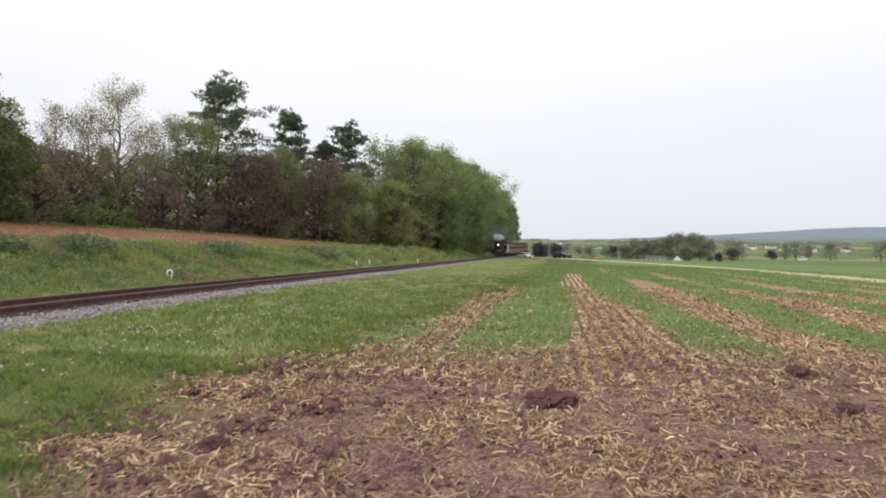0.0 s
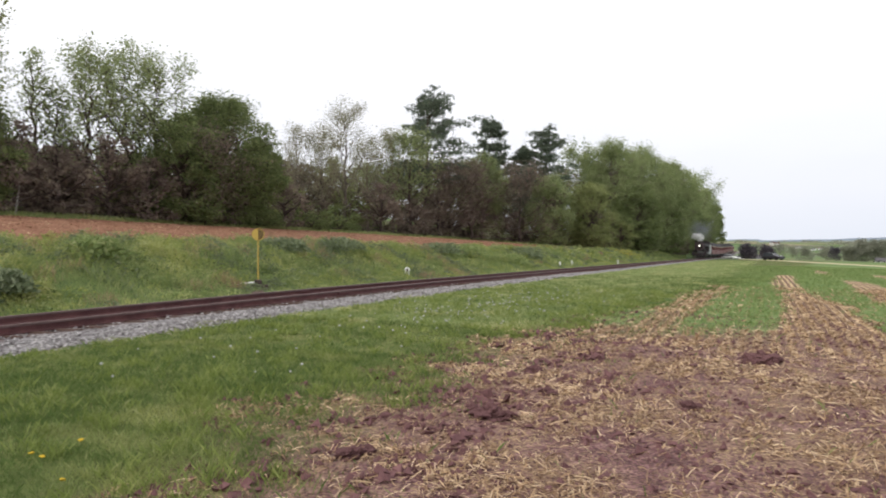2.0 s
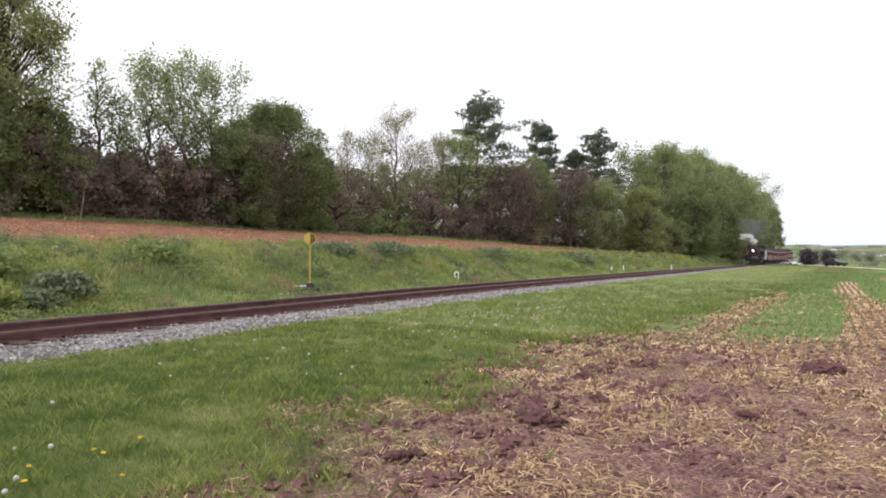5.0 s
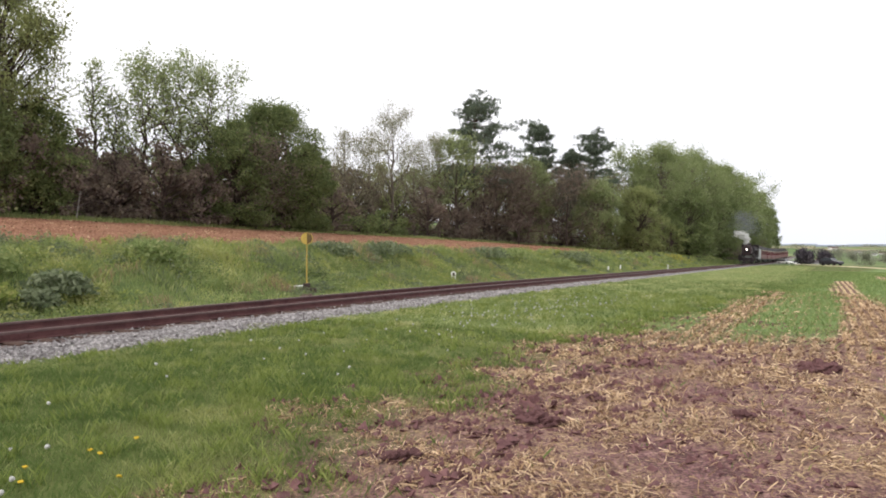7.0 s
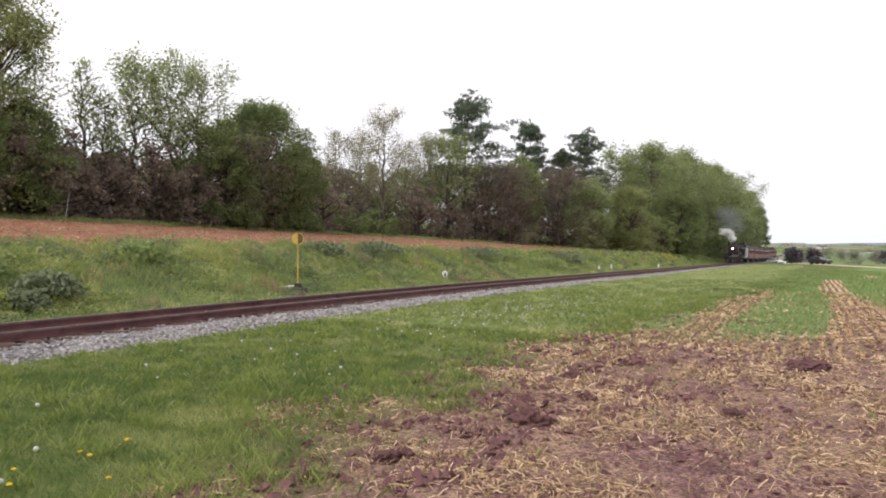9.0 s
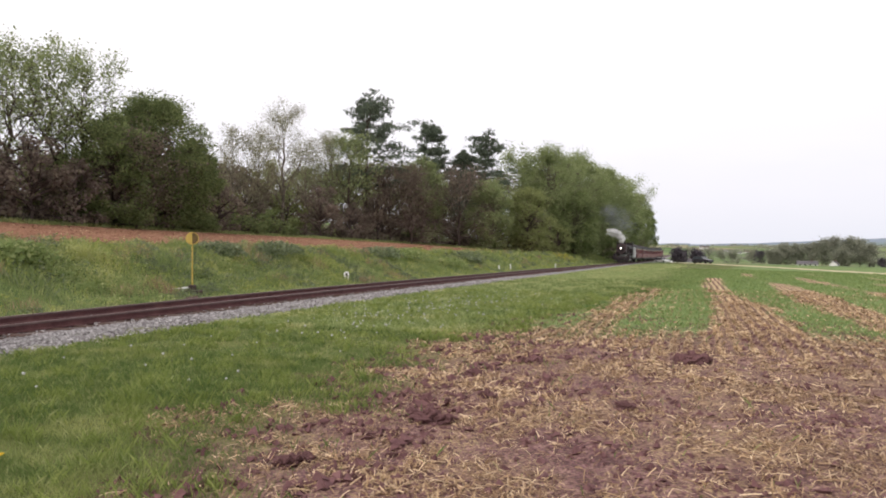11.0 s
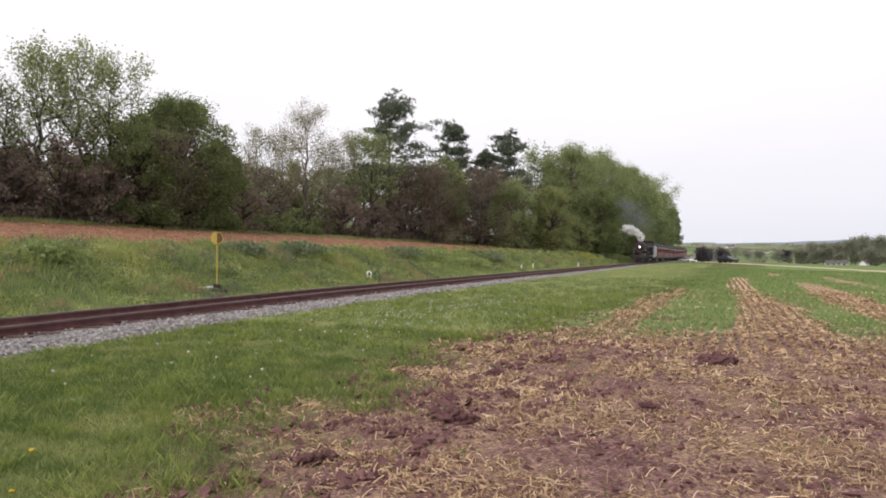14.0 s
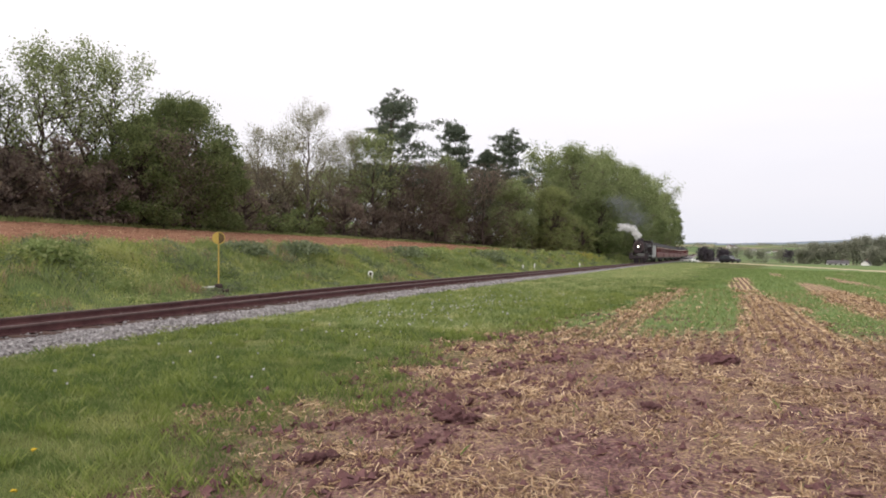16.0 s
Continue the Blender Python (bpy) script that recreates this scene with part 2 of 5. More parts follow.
    # bank and ploughed field on the far side
    bank = n.ramp(n.math("ADD", n.math("MULTIPLY", n1, 0.5), n.math("MULTIPLY", n4, 0.5)),
                  (0.3, (0.055, 0.090, 0.030)), (0.5, (0.110, 0.150, 0.052)), (0.7, (0.20, 0.20, 0.085)))
    near = n.mix(n.step(d, 14.4, 15.2), near, bank)
    plough = n.ramp(n.math("ADD", n.math("MULTIPLY", n1, 0.4), n.math("MULTIPLY", n20, 0.6)),
                    (0.34, (0.12, 0.052, 0.034)), (0.5, (0.24, 0.118, 0.072)), (0.66, (0.40, 0.25, 0.17)))
    near = n.mix(n.step(n.math("ADD", d, n.math("MULTIPLY", wob, 0.6)), 21.2, 22.0), near, plough)
    wood = n.mix(n4, (0.05, 0.045, 0.025), (0.09, 0.085, 0.04))
    lim = n.math("SUBTRACT", d, n.math("MULTIPLY", n.math("MAXIMUM", n.math("SUBTRACT", s, 60), 0.0), -0.16))
    near = n.mix(n.step(n.math("ADD", lim, wob), 42.5, 44.5), near, wood)
    # distant farmland: strips and fields of many crops
    q = n.stretch(p, (1.0, 0.35, 0.0))
    cells = n.put("ShaderNodeSeparateColor")
    n.link(n.cells(q, 0.011, True), cells.inputs[0])
    fields = n.ramp(cells.outputs[0], (0.0, (0.075, 0.125, 0.045)), (0.3, (0.14, 0.20, 0.075)), (0.5, (0.11, 0.16, 0.07)),
                    (0.62, (0.30, 0.24, 0.15)), (0.8, (0.10, 0.17, 0.06)), (1.0, (0.21, 0.24, 0.11)))
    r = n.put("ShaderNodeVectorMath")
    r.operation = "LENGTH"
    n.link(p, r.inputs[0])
    # aerial haze put into the colour: hills go bluish grey with distance
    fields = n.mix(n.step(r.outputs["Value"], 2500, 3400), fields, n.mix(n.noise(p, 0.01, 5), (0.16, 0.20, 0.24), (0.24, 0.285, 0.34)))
    col = n.mix(n.step(n.math("ADD", r.outputs["Value"], n.math("MULTIPLY", n05, 8)), 168, 176), near, fields)
    hgt = n.math("ADD", n.math("MULTIPLY", n4, 0.7), n.math("MULTIPLY", n20, 0.5))
    return n.done(col, hgt, 0.9, 0.06)


def stone_material():
    n = Nodes("ballast_stone", 0.9, 0.2)
    c = n.ramp(n.island(), (0.0, (0.12, 0.11, 0.112)), (0.5, (0.275, 0.262, 0.265)), (1.0, (0.48, 0.465, 0.46)))
    return n.done(n.mix(n.noise(n.place(), 40, 3), n.mix(0.4, c, (0.2, 0.18, 0.17)), c))


def bed_material():
    n = Nodes("ballast_bed", 0.95, 0.1)
    p = n.place()
    v = n.cells(p, 17)
    a = n.noise(p, 1.2, 3)
    c = n.ramp(v, (0.0, (0.38, 0.365, 0.365)), (0.5, (0.25, 0.24, 0.24)), (0.8, (0.09, 0.083, 0.08)))
    s, d = n.dot(p, (UX, UY, 0)), n.dot(p, (NX, NY, 0))
    rust = n.math("MULTIPLY", n.step(d, 11.3, 11.8), n.step(d, 14.3, 13.8))
    c = n.mix(n.math("MULTIPLY", rust, 0.75), c, n.mix(a, (0.07, 0.045, 0.04), (0.16, 0.11, 0.095)))
    c = n.mix(n.math("MULTIPLY", n.step(a, 0.52, 0.70), n.step(d, 11.2, 10.4)), c, (0.16, 0.17, 0.07))
    return n.done(c, v, 0.8, 0.05)


LAND = land_material()
STONE, BED = stone_material(), bed_material()
STEEL = worn("rusty_rail", (0.060, 0.024, 0.026), (0.15, 0.066, 0.064), 3, 0.75, 0.3, 0.2)
HEAD = worn("worn_rail_head", (0.095, 0.058, 0.056), (0.18, 0.12, 0.115), 5, 0.5, 0.5, 0.5)
TIE = worn("weathered_tie", (0.045, 0.030, 0.026), (0.125, 0.082, 0.068), 4, 0.95, 0.1)
BARK = worn("bark", (0.10, 0.08, 0.068), (0.22, 0.185, 0.155), 5, 0.95, 0.1, 0, 0.8)
BARKDARK = worn("dark_bark", (0.06, 0.045, 0.04), (0.13, 0.10, 0.088), 5, 0.95, 0.1, 0, 0.8)
GRASS = leafy("grass_blades", (0.090, 0.144, 0.040), (0.228, 0.302, 0.098), (0.446, 0.456, 0.212), 0.45, (0.372, 0.382, 0.132))
WEEDS = leafy("bank_weeds", (0.20, 0.265, 0.10), (0.34, 0.40, 0.155), (0.50, 0.49, 0.25), 0.5, (0.484, 0.495, 0.154))
BLUEWEED = leafy("bluish_weeds", (0.13, 0.165, 0.09), (0.20, 0.24, 0.135), (0.29, 0.325, 0.21), 0.45)
DRYWEED = leafy("dry_weed_stems", (0.22, 0.15, 0.095), (0.37, 0.27, 0.16), (0.52, 0.41, 0.26), 0.3)
YELLOWWEED = leafy("yellow_green_weeds", (0.20, 0.26, 0.075), (0.34, 0.385, 0.115), (0.48, 0.47, 0.18), 0.5)
STRAW = leafy("straw", (0.17, 0.10, 0.065), (0.50, 0.345, 0.195), (0.84, 0.66, 0.44), 0.15)
CLOD = worn("clod_soil", (0.085, 0.042, 0.046), (0.215, 0.115, 0.112), 9, 0.95, 0.1, 0, 0.9)
SPRING = leafy("spring_leaves", (0.204, 0.246, 0.111), (0.301, 0.358, 0.161), (0.431, 0.474, 0.246), 0.5)
PALE = leafy("pale_spring_leaves", (0.230, 0.221, 0.138), (0.312, 0.307, 0.189), (0.395, 0.385, 0.257), 0.5)
DENSE = leafy("dense_green_leaves", (0.130, 0.164, 0.073), (0.203, 0.251, 0.099), (0.308, 0.351, 0.151), 0.5)
OLIVE = leafy("olive_leaves", (0.200, 0.224, 0.097), (0.296, 0.333, 0.133), (0.411, 0.442, 0.200), 0.5)
MAROON = leafy("maroon_leaves", (0.165, 0.123, 0.110), (0.251, 0.198, 0.163), (0.341, 0.295, 0.209), 0.5)
NEEDLE = leafy("pine_needles", (0.101, 0.125, 0.097), (0.150, 0.188, 0.136), (0.226, 0.263, 0.176), 0.4)
# leaves of the valley trees, greyed and paled to paint in haze
HAZEDLEAF = leafy("haze_paled_leaves", (0.21, 0.22, 0.17), (0.30, 0.31, 0.24), (0.40, 0.405, 0.31), 0.5)
PURPLE = leafy("dark_purple_leaves", (0.054, 0.047, 0.061), (0.099, 0.086, 0.104), (0.153, 0.140, 0.148), 0.15)


# ---- the land ----
def spread(*runs):
    out = []
    for a, b, k in runs:
        out += list(np.linspace(a, b, k, endpoint=False))
    return np.array(out + [runs[-1][1]])


def make_land():
    ss = np.concatenate([-np.geomspace(4700, 20, 22), spread((-18, 40, 150), (40, 130, 90), (130, 420, 60)), np.geomspace(440, 4700, 60)])
    dd = np.concatenate([-np.geomspace(4600, 62, 60), spread((-60, -12, 30), (-12, 9.6, 60), (9.6, 24, 70), (24, 70, 24)), np.geomspace(76, 3000, 26)])
    S, D = np.meshgrid(ss, dd, indexing="ij")
    Z = ground(S, D)
    X, Y = UX * S + NX * D, UY * S + NY * D
    V = np.stack([X, Y, Z], -1).reshape(-1, 3)
    a, b = len(ss), len(dd)
    i = np.arange(a * b).reshape(a, b)
    F = np.stack([i[:-1, :-1], i[1:, :-1], i[1:, 1:], i[:-1, 1:]], -1).reshape(-1, 4)[:, ::-1]
    tagged(new("ground", arrays("ground", V, F, LAND, True)), "grassy farmland with bare soil, stubble, distant fields and hills with painted-in haze", "ground", kind="structure")


make_land()


# ---- railway ----
TRACK = 12.8
RAIL = 0.23


def sweep(name, profile, ss, mats):
    """A bar of the given section (d, z) swept along the railway."""
    verts, faces = [], []
    k = len(profile)
    for s in ss:
        b0 = float(base(s))
        for d, z in profile:
            x, y = plan(s, d)
            verts.append((x, y, b0 + z))
    for i in range(len(ss) - 1):
        for j in range(k):
            faces.append((i * k + j, i * k + (j + 1) % k, (i + 1) * k + (j + 1) % k, (i + 1) * k + j))
    return arrays(name, verts, faces, mats)


RUN = spread((-60, 60, 60), (60, 420, 60))


def make_track():
    # ballast
    rng = np.random.default_rng(4)
    dd = np.array([9.7, 10.1, 10.5, 11.0, 11.5, 12.0, 12.8, 13.6, 14.1, 14.5, 14.9, 15.4])
    zz = np.array([-0.12, -0.03, 0.02, 0.04, 0.045, 0.035, 0.03, 0.035, 0.045, 0.03, -0.02, -0.14])
    ss = spread((-60, 50, 260), (50, 420, 180))
    V, F = [], []
    for s in ss:
        b0 = float(base(s))
        w = 0.28 * float(waves(s, 0, 1.3, 1.0)) + 0.1 * rng.standard_normal()
        for j, (d, z) in enumerate(zip(dd, zz)):
            x, y = plan(s, d + (w if j < 3 else 0))
            V.append((x, y, b0 + z + 0.012 * rng.standard_normal()))
    k = len(dd)
    for i in range(len(ss) - 1):
        for j in range(k - 1):
            F.append((i * k + j, i * k + j + 1, (i + 1) * k + j + 1, (i + 1) * k + j))
    tagged(new("ballast_bed", arrays("ballast_bed", V, F, BED, True)), "grey crushed-stone ballast under the railway track", "ballast", kind="structure")

    track = empty("railway_track", Matrix(), "single railway track with rusty rails on dark timber ties", "railway track")
    for side in (-0.7525, 0.7525):
        c = TRACK + side
        web = [(-0.07, 0.06), (0.07, 0.06), (0.07, 0.075), (0.012, 0.095), (0.012, 0.185), (-0.012, 0.185), (-0.012, 0.095), (-0.07, 0.075)]
        top = [(-0.036, 0.185), (0.036, 0.185), (0.036, 0.222), (0.026, 0.23), (-0.026, 0.23), (-0.036, 0.222)]
        rail = child("rail", sweep("rail", [(c + d, z) for d, z in web], RUN, STEEL), track, None, "rust-brown steel rail")
        child("rail_head", sweep("rail_head", [(c + d, z) for d, z in top], RUN, HEAD), rail, None, "rail head worn paler by wheels")
    return track


TRACK_THING = make_track()


# ---- trees ----
def tubes(segs, sides=5):
    """Tapered limbs: rows of p0, p1, r0, r1."""
    segs = np.array([(*a, *b, r0, r1) for a, b, r0, r1 in segs])
    p0, p1, r0, r1 = segs[:, :3], segs[:, 3:6], segs[:, 6], segs[:, 7]
    way = p1 - p0
    way /= np.linalg.norm(way, axis=1, keepdims=True) + 1e-9
    ref = np.where(np.abs(way[:, 2:3]) > 0.9, np.array([[1.0, 0, 0]]), np.array([[0, 0, 1.0]]))
    a = np.cross(way, ref)
    a /= np.linalg.norm(a, axis=1, keepdims=True) + 1e-9
    b = np.cross(way, a)
    V = []
    for q in range(sides):
        w = 2 * math.pi * q / sides
        ring = a * math.cos(w) + b * math.sin(w)
        V += [p0 + ring * r0[:, None], p1 + ring * r1[:, None]]
    V = np.stack(V, 1).reshape(-1, 3)
    i = np.arange(len(segs))[:, None] * 2 * sides
    F = np.concatenate([i + np.array([[2 * q, 2 * ((q + 1) % sides), 2 * ((q + 1) % sides) + 1, 2 * q + 1]]) for q in range(sides)])
    return V, F


def limbs_mesh(segs, bark):
    """Thick limbs with five sides, thin twigs with three."""
    thick = [q for q in segs if q[2] > 0.06]
    thin = [q for q in segs if q[2] <= 0.06]
    if not thick:
        return arrays("trunk", *tubes(thin, 3), bark, True)
    V, F = tubes(thick, 5)
    if not thin:
        return arrays("trunk", V, F, bark, True)
    W, G = tubes(thin, 3)
    return arrays("trunk", np.concatenate([V, W]), F.tolist() + (G + len(V)).tolist(), bark, True)


def flakes(rng, at, size, flat=0.0):
    """A small folded leaf spray at every place; flat lays them level."""
    n = len(at)
    a = rng.standard_normal((n, 3))
    a[:, 2] *= 1 - flat
    a /= np.linalg.norm(a, axis=1, keepdims=True) + 1e-9
    b = np.cross(a, rng.standard_normal((n, 3)))
    b[:, 2] *= 1 - flat
    b /= np.linalg.norm(b, axis=1, keepdims=True) + 1e-9
    k = (size * rng.uniform(0.55, 1.35, n))[:, None]
    V = np.stack([at - a * k * 0.6, at + b * k * 0.36, at + a * k * 0.6, at - b * k * 0.36 + 0.1 * k * np.cross(a, b)], 1).reshape(-1, 3)
    F = np.arange(n * 4).reshape(n, 4)
    return V, F


def grow(rng, height, radius, first=0.25, limbs=11, rise=0.9, lean=(0, 0), depth=3, droop=0.0, trunk=None):
    """Trunk and limbs of a broad-leaved tree, and the places of its twigs."""
    segs, twigs = [], []
    trunk = trunk or height * 0.017
    p = np.array([0.0, 0.0, -0.3])
    knots = []
    steps = 9
    for i in range(steps):
        q = np.array([lean[0] * ((i + 1) / steps) ** 1.5 + rng.normal(0, 0.02 * height * 0.5), lean[1] * ((i + 1) / steps) ** 1.5 + rng.normal(0, 0.02 * height * 0.5), height * 0.9 * (i + 1) / steps])
        r0, r1 = trunk * (1 - i / steps) + 0.02, trunk * (1 - (i + 1) / steps) + 0.02
        segs.append((p, q, r0, r1))
        knots.append((p, q, r1))
        p = q

    def limb(p, way, length, r, level):
        n = 3
        for i in range(n):
            way = way + rng.normal(0, 0.2, 3) + np.array([0, 0, 0.10 - droop * (i + 1) / n])
            way = way / np.linalg.norm(way)
            q = p + way * length / n
            segs.append((p, q, r * (1 - i / n * 0.7), r * (1 - (i + 1) / n * 0.7)))
            if level >= depth - 1 or i == n - 1:
                twigs.append(q)
                twigs.append((p + q) / 2)
            if level < depth:
                for _ in range(2 if level == 1 else 1):
                    side = way + rng.normal(0, 0.75, 3)
                    limb(q, side / np.linalg.norm(side), length * rng.uniform(0.42, 0.62), r * 0.5, level + 1)
            p = q

    for j in range(limbs):
        f = first + (1 - first) * (j + rng.uniform(0, 0.9)) / limbs
        k = min(steps - 1, int(f * steps))
        a, b, r = knots[k]
        at = a + (b - a) * (f * steps - k)
        w = j * 2.4 + rng.uniform(-0.5, 0.5)
        shape = math.sin(math.pi * min(1, 0.22 + 0.72 * (f - first) / (1 - first)))
        way = np.array([math.cos(w), math.sin(w), rise * (0.35 + f)])
        limb(at, way / np.linalg.norm(way), radius * (0.35 + 0.65 * shape), max(0.03, r * 0.6), 1)
    return segs, np.array(twigs)


def broadleaf(name, m, height, radius, leaf, bark, label, seed, leaves=5000, size=0.26, puff=0.5, group="trees of the wood edge", category="tree", **shape):
    rng = np.random.default_rng(seed)
    segs, twigs = grow(rng, height, radius, **shape)
    at = twigs[rng.integers(0, len(twigs), leaves)] + np.clip(rng.normal(0, 1, (leaves, 3)), -1.5, 1.5) * puff * np.array([1, 1, 0.8])
    at = at[at[:, 2] > 0.25]
    ob = empty(name, m, label, category, group)
    child("trunk", limbs_mesh(segs, bark), ob, None, "brown trunk with its limbs")
    child("crown", arrays("crown", *flakes(rng, at, size), leaf), ob, None)
    return ob


def lobed(name, m, height, radius, leaf, bark, label, seed, leaves=14000, size=0.2, low=0.1, lobes=46, lean=(0.0, 0.0), belly=0.42,
          group="trees of the wood edge", category="tree"):
    """A full crown made of many rounded sprays of leaves on short limbs."""
    rng = np.random.default_rng(seed)
    f = low + (1 - low) * rng.random(lobes) ** 0.85
    out = np.where(f > belly, np.sqrt(np.clip(1 - ((f - belly) / (1 - belly)) ** 2.6, 0, 1)), 0.72 + 0.28 * f / belly)
    w = np.arange(lobes) * 2.4 + rng.uniform(-0.5, 0.5, lobes)
    lobe = radius * rng.uniform(0.17, 0.36, lobes)
    reach = np.maximum(0, radius * out * rng.uniform(0.72, 1.06, lobes) - lobe * 0.7)
    bend = f[:, None] ** 1.5 * np.array([lean])
    c = np.stack([np.cos(w) * reach + bend[:, 0], np.sin(w) * reach + bend[:, 1], f * height - lobe * 0.6], 1)
    way = rng.standard_normal((lobes, 7, 3)) + np.array([0, 0, 0.3])
    way /= np.linalg.norm(way, axis=2, keepdims=True)
    sprays = (c[:, None] + way * (lobe[:, None] * rng.uniform(0.45, 1.15, (lobes, 7)))[..., None] * np.array([1, 1, 0.85])).reshape(-1, 3)
    pick = rng.choice(lobes * 7, leaves, p=np.repeat(lobe ** 2, 7) / (7 * lobe ** 2).sum())
    at = sprays[pick] + np.clip(rng.normal(0, 1, (leaves, 3)), -1.9, 1.9) * (lobe[pick // 7] * 0.27 + 0.05)[:, None] * np.array([1, 1, 0.75])
    at = at[at[:, 2] > 0.2]
    segs, p, steps = [], np.array([0.0, 0, -0.3]), 7
    trunk = height * 0.017
    for i in range(steps):
        k = (i + 1) / steps
        q = np.array([lean[0] * k ** 1.5 + rng.normal(0, 0.012 * height), lean[1] * k ** 1.5 + rng.normal(0, 0.012 * height), height * 0.86 * k])
        segs.append((p, q, trunk * (1 - i / steps) + 0.03, trunk * (1 - k) + 0.03))
        p = q
    for j in range(lobes):
        k = rng.uniform(0.45, 0.8)
        a = np.array([lean[0] * (f[j] * k) ** 1.5, lean[1] * (f[j] * k) ** 1.5, max(0.1, c[j, 2] * k)])
        b = (a + c[j]) / 2 + rng.normal(0, 0.12 * lobe[j], 3) + np.array([0, 0, 0.1 * lobe[j]])
        segs += [(a, b, 0.09, 0.065), (b, c[j], 0.06, 0.03)]
        for q in range(5):
            segs.append((c[j], sprays[j * 7 + q], 0.03, 0.012))
    ob = empty(name, m, label, category, group)
    child("trunk", limbs_mesh(segs, bark), ob, None, "brown trunk with its limbs")
    child("crown", arrays("crown", *flakes(rng, at, size), leaf), ob, None)
    return ob


def pine(m, height, radius, label, seed, first=0.3, lean=(0, 0), side=(0.0, 0.0), leaves=30000, tiers=13):
    """A white pine: uneven, upswept arms that carry flat plates of needles."""
    rng = np.random.default_rng(seed)
    segs, at, dirs = [], [], []
    p = np.array([0.0, 0, -0.3])

    def axis(f):
        return np.array([lean[0] * f, lean[1] * f, height * f])

    for i in range(8):
        q = axis((i + 1) / 8) + np.array([rng.normal(0, 0.08), rng.normal(0, 0.08), 0])
        segs.append((p, q, 0.02 + height * 0.015 * (1 - i / 8), 0.02 + height * 0.015 * (1 - (i + 1) / 8)))
        p = q
    for t in range(tiers):
        g = (t + rng.uniform(0, 0.8)) / tiers
        f = first + (1 - first) * g
        for w in rng.uniform(0, 6.28) + np.arange(4) * 1.57 + rng.normal(0, 0.35, 4):
            pull = 1 + side[0] * math.cos(w) + side[1] * math.sin(w)
            long = radius * (1.0 - 0.70 * g ** 2.0) * rng.uniform(0.45, 1.05) * max(0.35, pull) * (0.8 + 0.2 * min(1, g * 4))
            p = axis(f)
            rise = rng.uniform(-0.12, 0.18) + 0.45 * g ** 2
            for i in range(5):
                way = np.array([math.cos(w), math.sin(w), rise + 0.07 * i])
                w += rng.normal(0, 0.08)
                q = p + way * long / 5
                segs.append((p, q, 0.075 * (1 - i / 6), 0.075 * (1 - (i + 1) / 6)))
                if i >= 1:
                    for _ in range(2):
                        # a flat plate of needle tufts beside the arm
                        wide = 0.30 + 0.05 * long
                        c = p + (q - p) * rng.random() + rng.normal(0, 1, 3) * np.array([wide, wide, 0.17])
                        k = 9 + 3 * i
                        at.append(c + rng.normal(0, 1, (k, 3)) * np.array([wide * 0.8, wide * 0.8, 0.14]))
                        dirs.append(np.tile(way, (k, 1)) * 0.6 + np.array([0, 0, 0.4]) + rng.normal(0, 0.6, (k, 3)))
                p = q
    k = 60
    at.append(axis(1.0) + rng.normal(0, 1, (k, 3)) * np.array([0.3, 0.3, 0.5]))
    dirs.append(np.array([0, 0, 0.6]) + rng.normal(0, 0.6, (k, 3)))
    at, dirs = np.concatenate(at), np.concatenate(dirs)
    pick = rng.integers(0, len(at), leaves)
    at, dirs = at[pick] + rng.normal(0, 0.09, (leaves, 3)), dirs[pick] + rng.normal(0, 0.2, (leaves, 3))
    dirs /= np.linalg.norm(dirs, axis=1, keepdims=True)
    over = np.cross(dirs, rng.standard_normal((leaves, 3)))
    over /= np.linalg.norm(over, axis=1, keepdims=True)
    k = rng.uniform(0.18, 0.42, leaves)[:, None]
    V = np.stack([at - dirs * k * 0.5, at + over * k * 0.15, at + dirs * k * 0.7, at - over * k * 0.15], 1).reshape(-1, 3)
    ob = empty("pine_tree", m, label, "pine tree", "pines of the wood edge")
    child("trunk", limbs_mesh(segs, BARKDARK), ob, None, "dark straight trunk with level limbs")
    child("crown", arrays("crown", V, np.arange(leaves * 4).reshape(leaves, 4), NEEDLE), ob, None, "flat plates of dark green needles")
    return ob


def spot(az, d):
    """Foot of a tree in the compass direction az from the eye, d across the railway."""
    r = d / math.sin(radians(21.3 - az))
    x, y = r * math.sin(radians(az)), r * math.cos(radians(az))
    return x, y, gz(x, y), r


def edge_d(az):
    return float(np.interp(az, [-60, -12, 0, 5, 11, 17, 18.5], [46, 46, 42, 34, 25, 20, 18.5]))


def stand(az, top, back=0.0):
    """Foot and height of a tree whose top stands top degrees above the level of the eye."""
    x, y, z, r = spot(az, edge_d(az) + back)
    return x, y, z, EYE - z + r * math.tan(radians(top))


GREENS = dict(
    sparse=("tall spring tree with thin fresh leaves and open limbs", SPRING, BARKDARK),
    pale=("pale, half-leafed spring tree with fine twigs", PALE, BARK),
    dense=("dense rounded dark green tree", DENSE, BARKDARK),
    olive=("full olive-green broad-leaved tree", OLIVE, BARKDARK),
    fresh=("full fresh-green broad-leaved spring tree", SPRING, BARK),
    brown=("brownish-maroon young tree with thin limbs", MAROON, BARKDARK),
)
